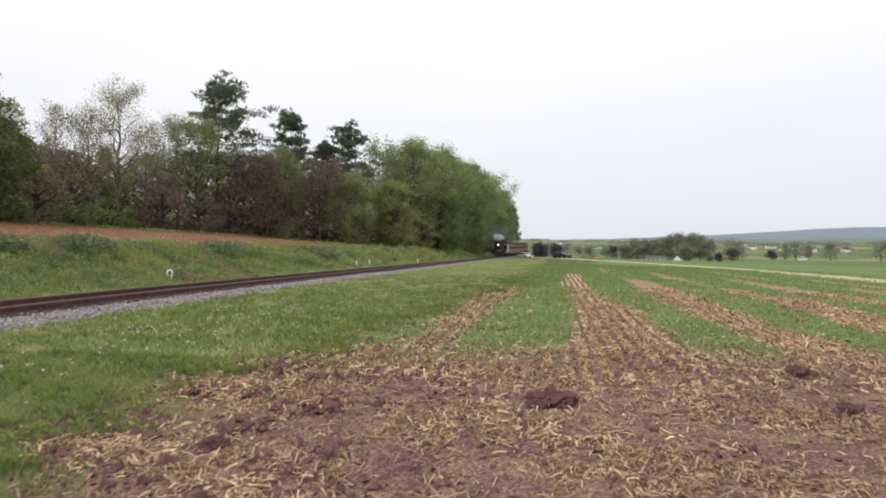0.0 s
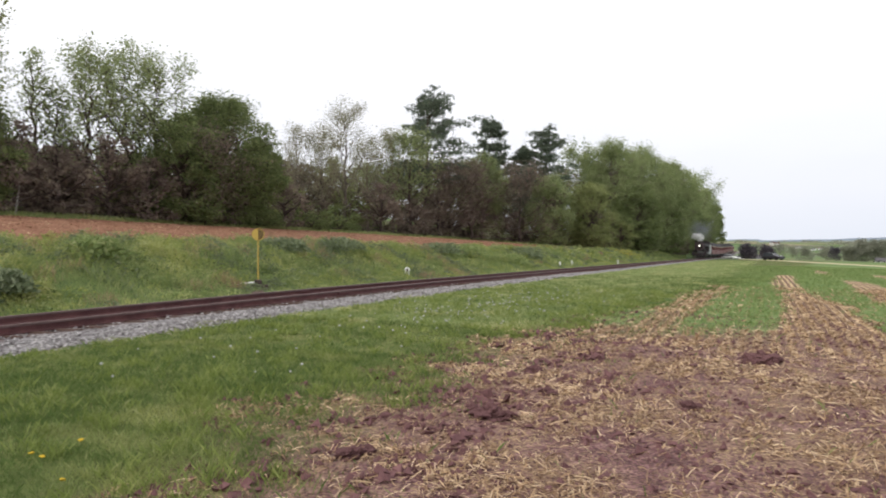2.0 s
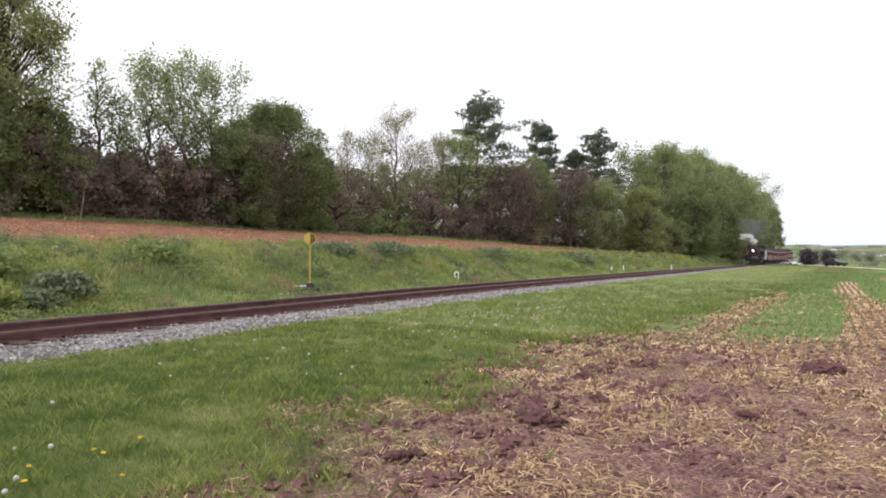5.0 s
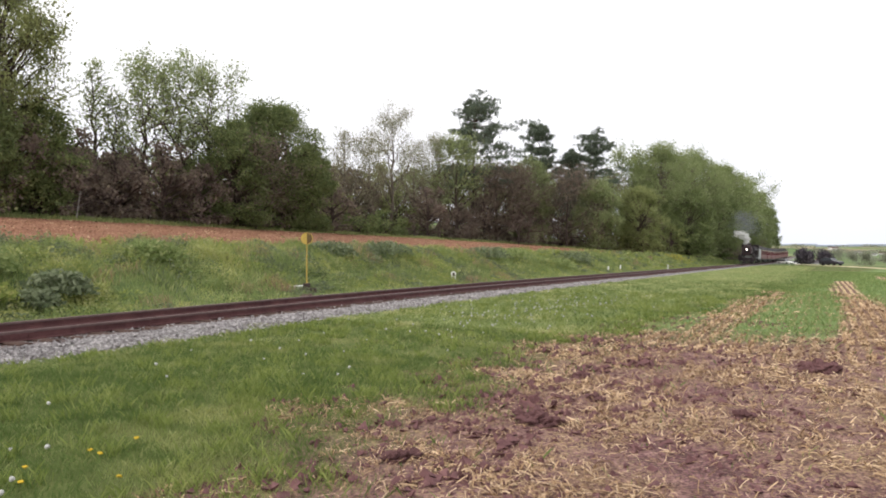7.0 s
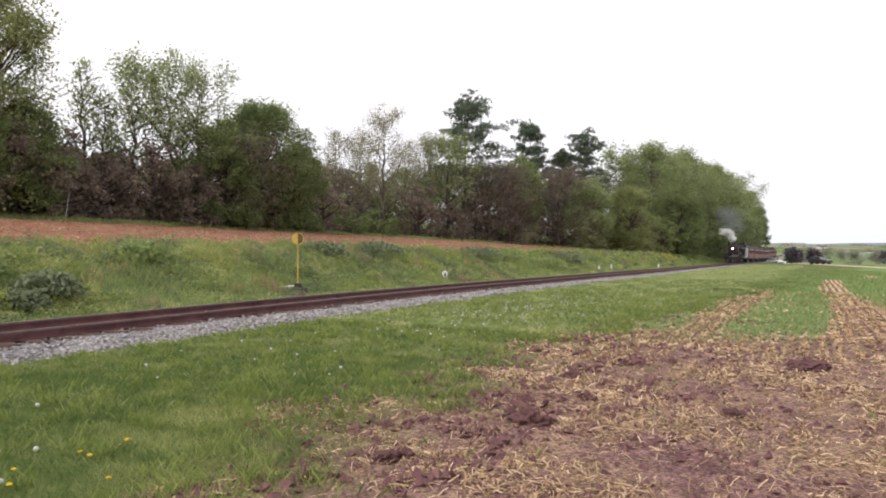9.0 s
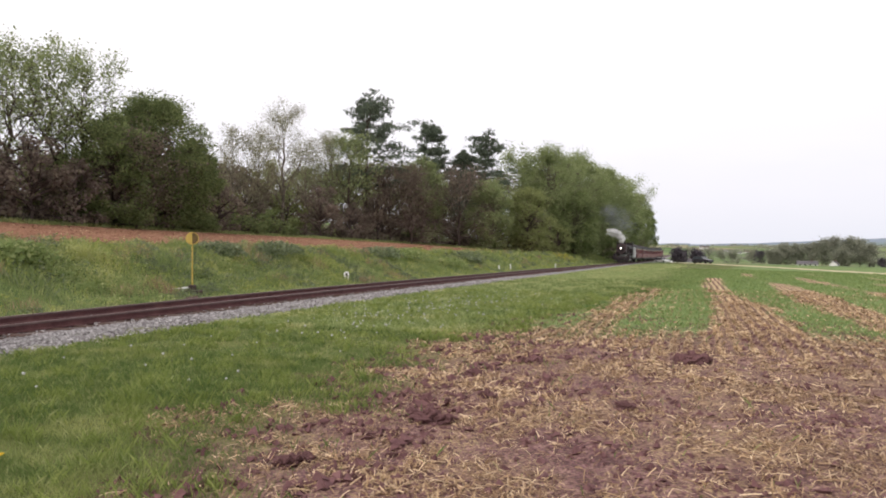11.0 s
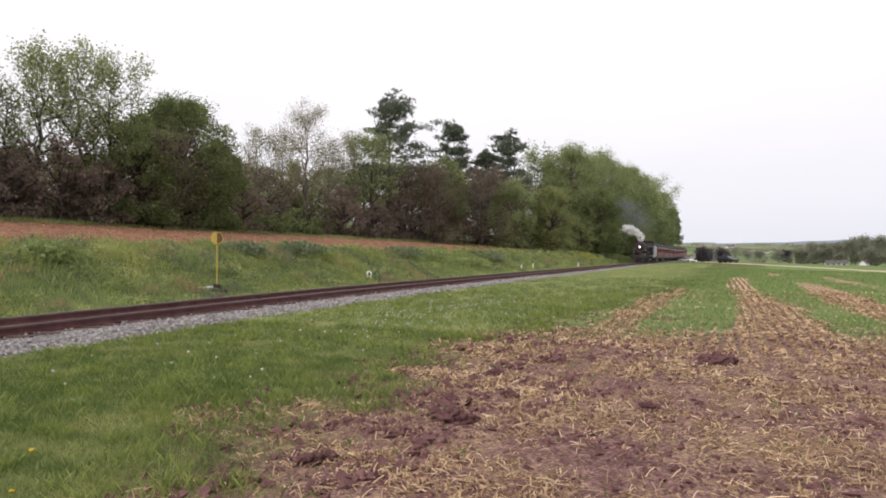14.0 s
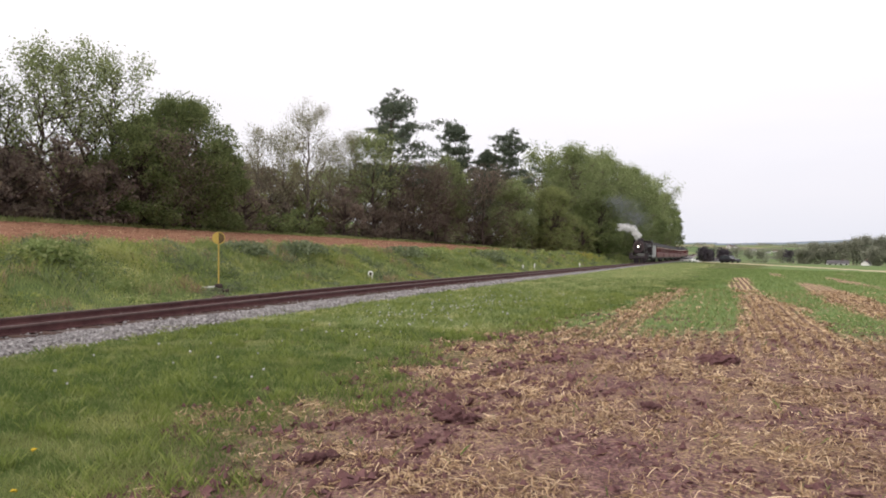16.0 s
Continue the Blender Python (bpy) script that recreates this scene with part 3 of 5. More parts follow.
# compass direction, top above eye level in degrees, width in degrees, kind, set back in metres
WOOD = [
    (-50, 19, 8, "olive", 3), (-44.5, 18.5, 8, "dense", 2), (-39.6, 21.5, 10.6, "olive", 0), (-36.4, 10.0, 5.5, "dense", -2), (-40.5, 11.0, 6.0, "dense", -3),
    (-32.9, 14.7, 2.6, "sparse", 2), (-31.5, 12.0, 2.4, "sparse", 1), (-29.4, 14.4, 5.4, "sparse", 1), (-27.0, 14.3, 5.6, "sparse", 2), (-25.0, 14.2, 5.6, "sparse", 0),
    (-20.2, 11.1, 8.6, "dense", -2), (-23.0, 9.9, 6.4, "dense", -3), (-17.6, 8.2, 4.6, "dense", -3), (-21.4, 7.6, 5.0, "brown", -4), (-14.6, 9.8, 3.6, "pale", 2), (-12.6, 9.2, 4.2, "pale", 0), (-10.8, 11.9, 4.8, "pale", 1),
    (-9.0, 9.0, 3.4, "pale", 2), (-7.0, 9.8, 3.8, "pale", 1), (-5.6, 9.4, 3.8, "sparse", -1), (-2.4, 6.6, 4.0, "brown", -2), (-0.6, 6.0, 3.6, "brown", -4), (0.2, 7.2, 4.4, "fresh", -3), (3.2, 6.0, 3.8, "brown", -3),
    (5.6, 5.4, 4.2, "fresh", -3), (7.9, 7.6, 4.0, "sparse", 2), (10.4, 7.9, 6.4, "fresh", 0), (12.6, 7.3, 6.2, "fresh", 1), (14.7, 6.2, 5.0, "fresh", 0),
    (8.8, 4.8, 4.2, "olive", -3), (12.3, 4.6, 4.2, "dense", -3), (14.4, 4.4, 3.6, "dense", -2),
    (16.4, 5.4, 3.0, "sparse", 1), (17.2, 4.2, 2.6, "fresh", 0), (17.95, 2.9, 1.7, "dense", 0), (16.0, 3.6, 3.0, "dense", -1),
]


def make_wood():
    for i, (az, top, wide, kind, back) in enumerate(WOOD):
        x, y, z, h = stand(az, top, back)
        r = math.hypot(x, y)
        rad = r * math.tan(radians(wide / 2))
        label, leaf, bark = GREENS[kind]
        k = max(1.0, r / 75)
        if kind in ("dense", "olive", "fresh"):
            area = (8.0 if kind == "dense" else 5.6) * rad * h
            most = 60000 if rad > 4.5 and az > -42 else 30000
            size = max(0.15 * k ** 0.6, math.sqrt(1.3 * area / (0.43 * most)))
            count = int(min(most, 1.3 * area / (0.43 * size * size)))
            lobed("deciduous_tree", pose(x, y, z, 0, 0, i * 67), h, rad, leaf, bark, label, 100 + i, count, size, dict(dense=0.04, olive=0.08, fresh=0.10)[kind], int(40 + 1.6 * rad * h / k), belly=0.5)
        else:
            shape = dict(sparse=dict(leaves=6500, size=0.18, puff=0.34, first=0.22, limbs=20, rise=0.95),
                         pale=dict(leaves=8500, size=0.12, puff=0.42, first=0.16, limbs=17, rise=1.4),
                         brown=dict(leaves=8000, size=0.15, puff=0.60, first=0.04, limbs=22, rise=0.8))[kind]
            shape["size"] *= k ** 0.6
            shape["leaves"] = int(shape["leaves"] * min(1.3, rad / 3.6) ** 1.4)
            shape["puff"] *= k ** 0.6 * (rad / 3.5) ** 0.5
            broadleaf("deciduous_tree", pose(x, y, z, 0, 0, i * 67), h * 0.92, rad * (1.0 if kind == "pale" else 1.3), leaf, bark, label, 100 + i, **shape)
    # fuller trees behind the first row
    for i, (az, top) in enumerate(((-47, 14), (-41, 13), (-34, 7.0), (-31, 6.8), (-27, 6.8), (-23.5, 7.0), (-16, 6.6), (-14, 6.4), (-11.5, 6.8), (-9, 6.4), (-6.5, 6.6), (-4, 6.8), (-1.5, 6.4), (1.8, 6.6), (4.2, 6.0), (6.6, 6.2), (9.3, 6.4), (11.5, 6.6), (13.4, 6.2), (15.4, 5.0))):
        x, y, z, h = stand(az, top, 6.0)
        rad = math.hypot(x, y) * math.tan(radians(2.5))
        kind = ("olive", "fresh", "olive", "brown")[i % 4] if az > -13 or az < -40 else ("brown", "olive", "brown", "brown")[i % 4]
        label, leaf, bark = GREENS[kind]
        lobed("deciduous_tree", pose(x, y, z, 0, 0, i * 41), h, rad, leaf, bark, label, 180 + i, 7000, 0.25 * max(1.0, math.hypot(x, y) / 85) ** 0.6, 0.03, 40)
    for az, top, rad, lean, side, seed, first, tiers in ((-4.4, 11.4, 7.2, (0.5, 0), (0.30, -0.1), 5, 0.38, 13), (1.4, 9.7, 5.0, (-0.9, 0.2), (-0.25, 0), 6, 0.35, 12), (5.2, 8.8, 5.8, (0.2, 0), (0.1, 0), 8, 0.22, 15), (3.6, 7.6, 4.0, (0, 0), (0, 0), 9, 0.3, 12)):
        x, y, z, h = stand(az, top, 1.0)
        pine(pose(x, y, z), h, rad, "tall dark pine with uneven level branches", seed, first, lean, side, tiers=tiers)


make_wood()


def make_shrubs():
    """Undergrowth along the foot of the wood."""
    rng = np.random.default_rng(31)
    kinds = []
    for i, (leaf, label, h, rad) in enumerate((
            (MAROON, "brownish-maroon shrub with thin twigs", 6.6, 3.2), (MAROON, "brownish-maroon shrub with thin twigs", 5.0, 2.9), (OLIVE, "olive-green bush at the edge of the wood", 5.2, 2.8),
            (DENSE, "dark green bush at the edge of the wood", 3.0, 2.5), (SPRING, "fresh green bush at the edge of the wood", 5.4, 2.7))):
        ob = lobed("shrub", pose(0, 0, -500), h, rad, leaf, BARKDARK, label, 300 + i, 2300, 0.23, 0.0, 24, belly=0.35, group="undergrowth of the wood", category="shrub")
        kinds.append(ob)
    spots = []
    az = -52.0
    while az < 17.8:
        for back in (-2.2, 1.6):
            spots.append((az + rng.uniform(-0.6, 0.6), back + rng.uniform(-0.8, 0.8)))
        x, y, z, r = spot(az, edge_d(az))
        az += math.degrees(2.6 / r) * (1.15 if az < 8 else 1.4) * (1 + 0.6 * max(0, math.sin(radians(az + 40))))
    used = set()
    for n, (a, back) in enumerate(spots):
        x, y, z, r = spot(a, edge_d(a) + back)
        # brown undergrowth in stretches, green elsewhere
        brown = (-33 < a < -14) or (-3 < a < 3.5) or a < -36
        pick = rng.choice([0, 1, 0, 1, 1, 2]) if brown else rng.choice([2, 3, 0, 1, 0, 1])
        m = pose(x, y, z - 0.05, 0, 0, float(rng.uniform(0, 360)))
        if pick in used:
            copy_thing(kinds[pick], m)
        else:
            kinds[pick].matrix_basis = m
            used.add(pick)


make_shrubs()


# ---- ties and stones of the railway ----
def tie_mesh(name, seed):
    rng = np.random.default_rng(seed)
    bm = bmesh.new()
    box(bm, -0.115, 0.115, -1.3, 1.3, -0.11, 0.062, 0.015)
    for v in bm.verts:
        v.co += Vector(rng.normal(0, 0.006, 3).tolist())
    me = bpy.data.meshes.new(name)
    bm.to_mesh(me)
    bm.free()
    me.materials.append(TIE)
    return me


def make_ties():
    rng = np.random.default_rng(12)
    kinds = [tie_mesh("tie", i) for i in range(4)]
    s = -3.0
    for i in range(300):
        x, y = plan(s, TRACK + rng.normal(0, 0.02))
        child("tie", kinds[i % 4], TRACK_THING, pose(x, y, float(base(s)), 0, 0, 90 - 21.3 + rng.normal(0, 0.7)))
        s += 0.53
    V, F = [], []
    while s < 400:
        for ds, dd in ((-0.115, -1.3), (0.115, -1.3), (0.115, 1.3), (-0.115, 1.3)):
            x, y = plan(s + ds, TRACK + dd)
            V += [(x, y, float(base(s)) - 0.1), (x, y, float(base(s)) + 0.06)]
        k = len(V) - 8
        F += [(k + 1, k + 3, k + 5, k + 7)] + [(k + a, k + (a + 2) % 8, k + (a + 3) % 8, k + a + 1) for a in (0, 2, 4, 6)]
        s += 0.53
    tagged(child("far_ties", arrays("far_ties", V, F, TIE), TRACK_THING, None, "dark timber ties of the far track"), kind="stuff")
    # a rail joint bar on the near rail
    for sj in (7.2, 19.1, 31.0):
        for side in (-0.7525, 0.7525):
            x, y = plan(sj, TRACK + side - 0.03)
            bm = bmesh.new()
            box(bm, -0.32, 0.32, -0.015, 0.015, 0.085, 0.18, 0.005)
            for q in (-0.24, -0.08, 0.08, 0.24):
                rod(bm, (q, -0.035, 0.13), (q, 0.02, 0.13), 0.016, sides=6)
            ob = part("joint_bar", bm, STEEL, TRACK_THING, "bolted rusty joint bar")
            ob.matrix_basis = pose(x, y, float(base(sj)), 0, 0, 90 - 21.3)


def stones():
    rng = np.random.default_rng(21)
    n = 20000
    s = -4 + 52 * rng.random(n) ** 1.5
    d = np.where(rng.random(n) < 0.72, rng.uniform(9.75, 11.5, n), rng.uniform(11.5, 15.1, n)) + 0.25 * waves(s, 0, 1.3, 1.0)
    x, y = UX * s + NX * d, UY * s + NY * d
    z = base(s) + np.interp(d, [9.7, 10.1, 10.5, 11.0, 14.5, 14.9, 15.4], [-0.06, 0.0, 0.03, 0.045, 0.04, 0.0, -0.1])
    at = np.stack([x, y, z], 1)
    r = rng.uniform(0.018, 0.042, n)[:, None]
    oct6 = np.array([(1, 0, 0), (-1, 0, 0), (0, 1, 0), (0, -1, 0), (0, 0, 0.8), (0, 0, -0.8)], float)
    jit = oct6[None] + rng.normal(0, 0.33, (n, 6, 3))
    w = rng.uniform(0, 6.28, n)
    c, q = np.cos(w)[:, None], np.sin(w)[:, None]
    jit = np.stack([jit[..., 0] * c - jit[..., 1] * q, jit[..., 0] * q + jit[..., 1] * c, jit[..., 2]], -1)
    V = (at[:, None] + jit * r[:, None]).reshape(-1, 3)
    f = np.array([(0, 2, 4), (2, 1, 4), (1, 3, 4), (3, 0, 4), (2, 0, 5), (1, 2, 5), (3, 1, 5), (0, 3, 5)])
    F = (np.arange(n)[:, None, None] * 6 + f[None]).reshape(-1, 3)
    tagged(new("ballast_stones", arrays("ballast_stones", V, F, STONE)), "loose grey crushed stones along the track", "gravel", kind="stuff")


# ---- grass, weeds and straw ----
def blades(rng, at, height, width, lean=0.45):
    """One bent blade at each place: three corners and a tip."""
    n = len(at)
    w = rng.uniform(0, 2 * math.pi, n)
    side = np.stack([np.cos(w), np.sin(w), np.zeros(n)], 1)
    v = rng.uniform(0, 2 * math.pi, n)
    off = np.stack([np.cos(v), np.sin(v), np.zeros(n)], 1) * (rng.uniform(0.1, 1, n) * lean * height)[:, None]
    up = np.array([[0, 0, 1.0]])
    h, k = height[:, None], width[:, None]
    V = np.stack([at - side * k / 2, at + side * k / 2, at + up * h * 0.6 + off * 0.45 + side * k * 0.3, at + up * h + off], 1).reshape(-1, 3)
    i = np.arange(n)[:, None] * 4
    F = np.concatenate([i + np.array([[0, 1, 2]]), i + np.array([[0, 2, 3]])])
    return V, F


def soil_edge(s, x, y):
    return 4.3 - 0.10 * np.maximum(s - 10, 0) - 0.3 * np.maximum(5.8 - s, 0) + 0.9 * waves(x, y, 0.9, 0.5) + 0.5 * waves(x, y, 0.33, 1.5)


def make_grass():
    rng = np.random.default_rng(77)
    n = 240000
    s = -3 + 48 * rng.random(n) ** 2.0
    d = rng.uniform(-1.0, 10.4, n)
    x, y = UX * s + NX * d, UY * s + NY * d
    r = np.hypot(x, y)
    e = soil_edge(s, x, y)
    keep = (r > 2.2) & (rng.random(n) < smooth(-2.2, 1.0, d - e) + 0.025) & (d < 10.05 + 0.3 * waves(s, 0, 1.3, 1.0) + rng.normal(0, 0.12, n))
    s, d, x, y, r = s[keep], d[keep], x[keep], y[keep], r[keep]
    tuft = smooth(-0.2, 0.8, waves(x, y, 0.5, 3.0) + 0.6 * waves(x, y, 0.17, 1.0))
    h = rng.uniform(0.03, 0.075, len(s)) * (0.6 + 1.1 * tuft) * (0.75 + 0.5 * rng.random(len(s)))
    at = np.stack([x, y, ground(s, d) - 0.005], 1)
    wid = np.maximum(0.008, r * 0.0012) * rng.uniform(0.7, 1.4, len(s))
    tagged(new("grass", arrays("grass", *blades(rng, at, h, wid, 1.2), GRASS)), "short meadow grass beside the track", "grass", kind="stuff")
    # thick short grass close by
    n = 70000
    s, d = rng.uniform(0.2, 9.5, n), rng.uniform(2.2, 9.4, n)
    x, y = UX * s + NX * d, UY * s + NY * d
    k = (np.hypot(x, y) > 2.6) & (rng.random(n) < smooth(-1.2, 0.8, d - soil_edge(s, x, y)))
    s, d, x, y = s[k], d[k], x[k], y[k]
    at = np.stack([x, y, ground(s, d) - 0.005], 1)
    tagged(new("thick_grass", arrays("thick_grass", *blades(rng, at, rng.uniform(0.03, 0.095, len(s)), np.maximum(0.006, np.hypot(x, y) * 0.0010) * rng.uniform(0.6, 1.3, len(s)), 1.0), GRASS)),
           "thick short grass at the edge of the soil", "grass", kind="stuff")
    # taller tufts
    m = 1500
    s, d = -2 + 30 * rng.random(m) ** 1.6, rng.uniform(2.6, 9.9, m)
    x, y = UX * s + NX * d, UY * s + NY * d
    ok = (np.hypot(x, y) > 2.6) & (d > soil_edge(s, x, y) - 0.4)
    s, d = np.repeat(s[ok], 34), np.repeat(d[ok], 34)
    s, d = s + rng.normal(0, 0.06, len(s)), d + rng.normal(0, 0.06, len(d))
    x, y = UX * s + NX * d, UY * s + NY * d
    r = np.hypot(x, y)
    at = np.stack([x, y, ground(s, d) - 0.005], 1)
    tagged(new("grass_tufts", arrays("grass_tufts", *blades(rng, at, rng.uniform(0.05, 0.15, len(s)), np.maximum(0.007, r * 0.0012) * rng.uniform(0.7, 1.3, len(s)), 0.9), TUFT)),
           "longer bright green tufts in the grass", "grass", kind="stuff")
    # verge further along the track
    n = 90000
    s, d = 13 + 127 * rng.random(n) ** 1.7, rng.uniform(0.8, 9.9, n)
    k = d > 4.8 - 0.10 * np.maximum(s - 10, 0) + rng.normal(0, 0.5, n)
    s, d = s[k], d[k]
    k = rng.random(len(s)) < smooth(0.8, 5.5, d + 1.6 * waves(s, d, 2.0, 1.0))
    s, d = s[k], d[k]
    n = len(s)
    x, y = UX * s + NX * d, UY * s + NY * d
    r = np.hypot(x, y)
    at = np.stack([x, y, ground(s, d) - 0.005], 1)
    tagged(new("verge_grass", arrays("verge_grass", *blades(rng, at, rng.uniform(0.05, 0.12, n), r * 0.0013 * rng.uniform(0.6, 1.4, n), 1.2), VERGE)), "meadow grass along the far track", "grass", kind="stuff")
    # young crop in strips
    n = 90000
    s = 12 + 75 * rng.random(n) ** 1.7
    d = rng.uniform(-30, 3.0, n) * rng.random(n) ** 0.5
    x, y = UX * s + NX * d, UY * s + NY * d
    band = np.cos(2.09 * (d + 1.1)) + 0.45 * waves(x, y, 1.2, 0.7) + 0.5 * np.sin(0.21 * s + 1.3 * d) - 0.8 * smooth(0.3, 1.8, d) - (s - 22) * 0.024
    keep = (band < 0.05 + rng.normal(0, 0.25, n)) & (s + 2.5 * waves(x, y, 1.1, 0.2) > 15)
    s, d, x, y = s[keep], d[keep], x[keep], y[keep]
    r = np.hypot(x, y)
    at = np.stack([x, y, ground(s, d) - 0.01], 1)
    tagged(new("young_crop", arrays("young_crop", *blades(rng, at, rng.uniform(0.05, 0.15, len(s)), np.maximum(0.006, r * 0.001) * rng.uniform(0.6, 1.2, len(s)), 1.1), CROP)),
           "green young crop in strips on the field", "crop", kind="stuff")


CROP = leafy("crop_blades", (0.14, 0.205, 0.068), (0.235, 0.32, 0.115), (0.36, 0.41, 0.18), 0.45)
PLOUGHED = leafy("ploughed_clods", (0.14, 0.065, 0.042), (0.25, 0.125, 0.078), (0.38, 0.23, 0.155), 0.05)
VERGE = leafy("verge_blades", (0.25, 0.315, 0.125), (0.40, 0.465, 0.19), (0.57, 0.57, 0.31), 0.45, (0.54, 0.50, 0.24))
TUFT = leafy("tuft_blades", (0.15, 0.20, 0.05), (0.25, 0.31, 0.085), (0.38, 0.42, 0.15), 0.45)
FLOWER = leafy("yellow_flowers", (0.30, 0.30, 0.05), (0.46, 0.41, 0.07), (0.6, 0.5, 0.1), 0.3)


def make_weeds():
    rng = np.random.default_rng(78)
    for name, mat, n, label, test in (
            ("bank_weeds", WEEDS, 120000, "tall grass and weeds on the bank", lambda x, y, d: np.ones(len(x), bool)),
            ("bluish_weeds", BLUEWEED, 42000, "bluish-green weeds on the bank", lambda x, y, d: waves(x, y, 1.3, 5.0) + 0.3 * waves(x, y, 0.5, 1.0) > 0.28),
            ("yellow_green_weeds", YELLOWWEED, 42000, "yellow-green weeds on the bank", lambda x, y, d: waves(x, y, 1.6, 8.0) + 0.3 * waves(x, y, 0.4, 2.0) > 0.16)):
        s = -4 + 165 * rng.random(n) ** 1.9
        d = rng.uniform(14.9, 22.6, n)
        x, y = UX * s + NX * d, UY * s + NY * d
        k = test(x, y, d) & (d > 14.9 + 0.5 * rng.random(n))
        s, d, x, y = s[k], d[k], x[k], y[k]
        r = np.hypot(x, y)
        tall = smooth(14.9, 17.5, d) * (0.35 + 0.65 * smooth(-0.4, 0.7, waves(x, y, 0.8, 2.0)))
        h = (0.08 + 0.36 * tall) * rng.uniform(0.5, 1.15, len(s))
        at = np.stack([x, y, ground(s, d) - 0.02], 1)
        V, F = blades(rng, at, h, np.maximum(0.009, r * 0.0009) * rng.uniform(0.6, 1.6, len(s)), 0.75)
        tagged(new(name, arrays(name, V, F, mat)), label, "weeds", kind="stuff")
    # leafy clumps and dry stems among the grass of the bank
    for name, mat, label, count, shift in (("leafy_weeds", YELLOWWEED, "yellow-green leafy weeds in clumps on the bank", 620, 1.0), ("broad_weeds", WEEDS, "broad-leaved green weeds in clumps on the bank", 900, 2.0),
                                           ("dark_weeds", BLUEWEED, "dark bluish-green weeds in clumps on the bank", 620, 3.0), ("dry_weeds", DRYWEED, "dry brown weed stems on the bank", 120, 4.0)):
        s = np.concatenate([-4 + 45 * rng.random(count), 30 + 95 * rng.random(count // 2)])
        d = 15.7 + 6.3 * rng.random(len(s))
        grows = waves(UX * s + NX * d, UY * s + NY * d, 1.7, shift) > 0.05
        s, d = s[grows], d[grows]
        tall = (0.16 + 0.34 * smooth(15.5, 18.5, d)) * rng.uniform(0.5, 1.25, len(s))
        k = 70
        wide = np.repeat(rng.uniform(0.2, 0.6, len(s)), k)[:, None]
        s, d, tall = np.repeat(s, k), np.repeat(d, k), np.repeat(tall, k)
        off = np.clip(rng.normal(0, 0.6, (len(s), 2)), -1.3, 1.3) * wide
        s, d = s + off[:, 0] * 1.3, d + off[:, 1] * 0.9
        x, y = UX * s + NX * d, UY * s + NY * d
        lift = tall * np.sqrt(rng.random(len(s))) * np.exp(-(off ** 2).sum(1) / (wide[:, 0] ** 2))
        at = np.stack([x, y, ground(s, d) + 0.03 + lift], 1)
        size = np.maximum(0.075, np.hypot(x, y) * 0.0022)
        if mat is DRYWEED:
            V, F = blades(rng, at - np.array([0, 0, 0.05]), 0.12 + 0.25 * rng.random(len(s)), size * 0.12, 0.5)
        else:
            V, F = flakes(rng, at, size, 0.3)
        tagged(new(name, arrays(name, V, F, mat)), label, "weeds", kind="stuff")
    # clods and pale stubble on the ploughed field
    for name, mat, label, n, size in (("field_stubble", STRAW, "pale stubble bits on the ploughed field", 15000, 0.09), ("field_clods", PLOUGHED, "reddish clods on the ploughed field", 30000, 0.085)):
        s, d = -6 + 130 * rng.random(n) ** 1.5, 21.6 + 23 * rng.random(n) ** 1.3
        ok = d < 43 - 0.16 * np.maximum(s - 60, 0)
        s, d = s[ok], d[ok]
        x, y = UX * s + NX * d, UY * s + NY * d
        at = np.stack([x, y, ground(s, d) + 0.03], 1)
        tagged(new(name, arrays(name, *flakes(rng, at, size * rng.uniform(0.4, 1.0, len(s)), 0.55), mat)), label, "ploughed soil", kind="stuff")
    # yellow flowers on the far bank
    n = 420
    s, d = rng.normal(109, 3.5, n), rng.normal(18.6, 0.8, n)
    x, y = UX * s + NX * d, UY * s + NY * d
    at = np.stack([x, y, ground(s, d) + rng.uniform(0.3, 0.75, n)], 1)
    tagged(new("yellow_flowers", arrays("yellow_flowers", *flakes(rng, at, 0.12), FLOWER)), "patch of yellow flowers on the bank", "flowers", kind="stuff")
    # rough grass at the foot of the wood
    n = 14000
    az = rng.uniform(-52, 16, n)
    dd = np.interp(az, [-60, -12, 0, 5, 11, 17, 18.5], [46, 46, 42, 34, 25, 20, 18.5]) + rng.normal(-3.4, 0.7, n)
    r = dd / np.sin(np.radians(21.3 - az))
    x, y = r * np.sin(np.radians(az)), r * np.cos(np.radians(az))
    s, d = along(x, y)
    at = np.stack([x, y, ground(s, d) - 0.02], 1)
    tagged(new("wood_edge_grass", arrays("wood_edge_grass", *blades(rng, at, rng.uniform(0.1, 0.4, n), np.maximum(0.04, r * 0.001) * rng.uniform(0.7, 1.5, n), 0.6), WEEDS)),
           "rough grass along the foot of the wood", "grass", kind="stuff")


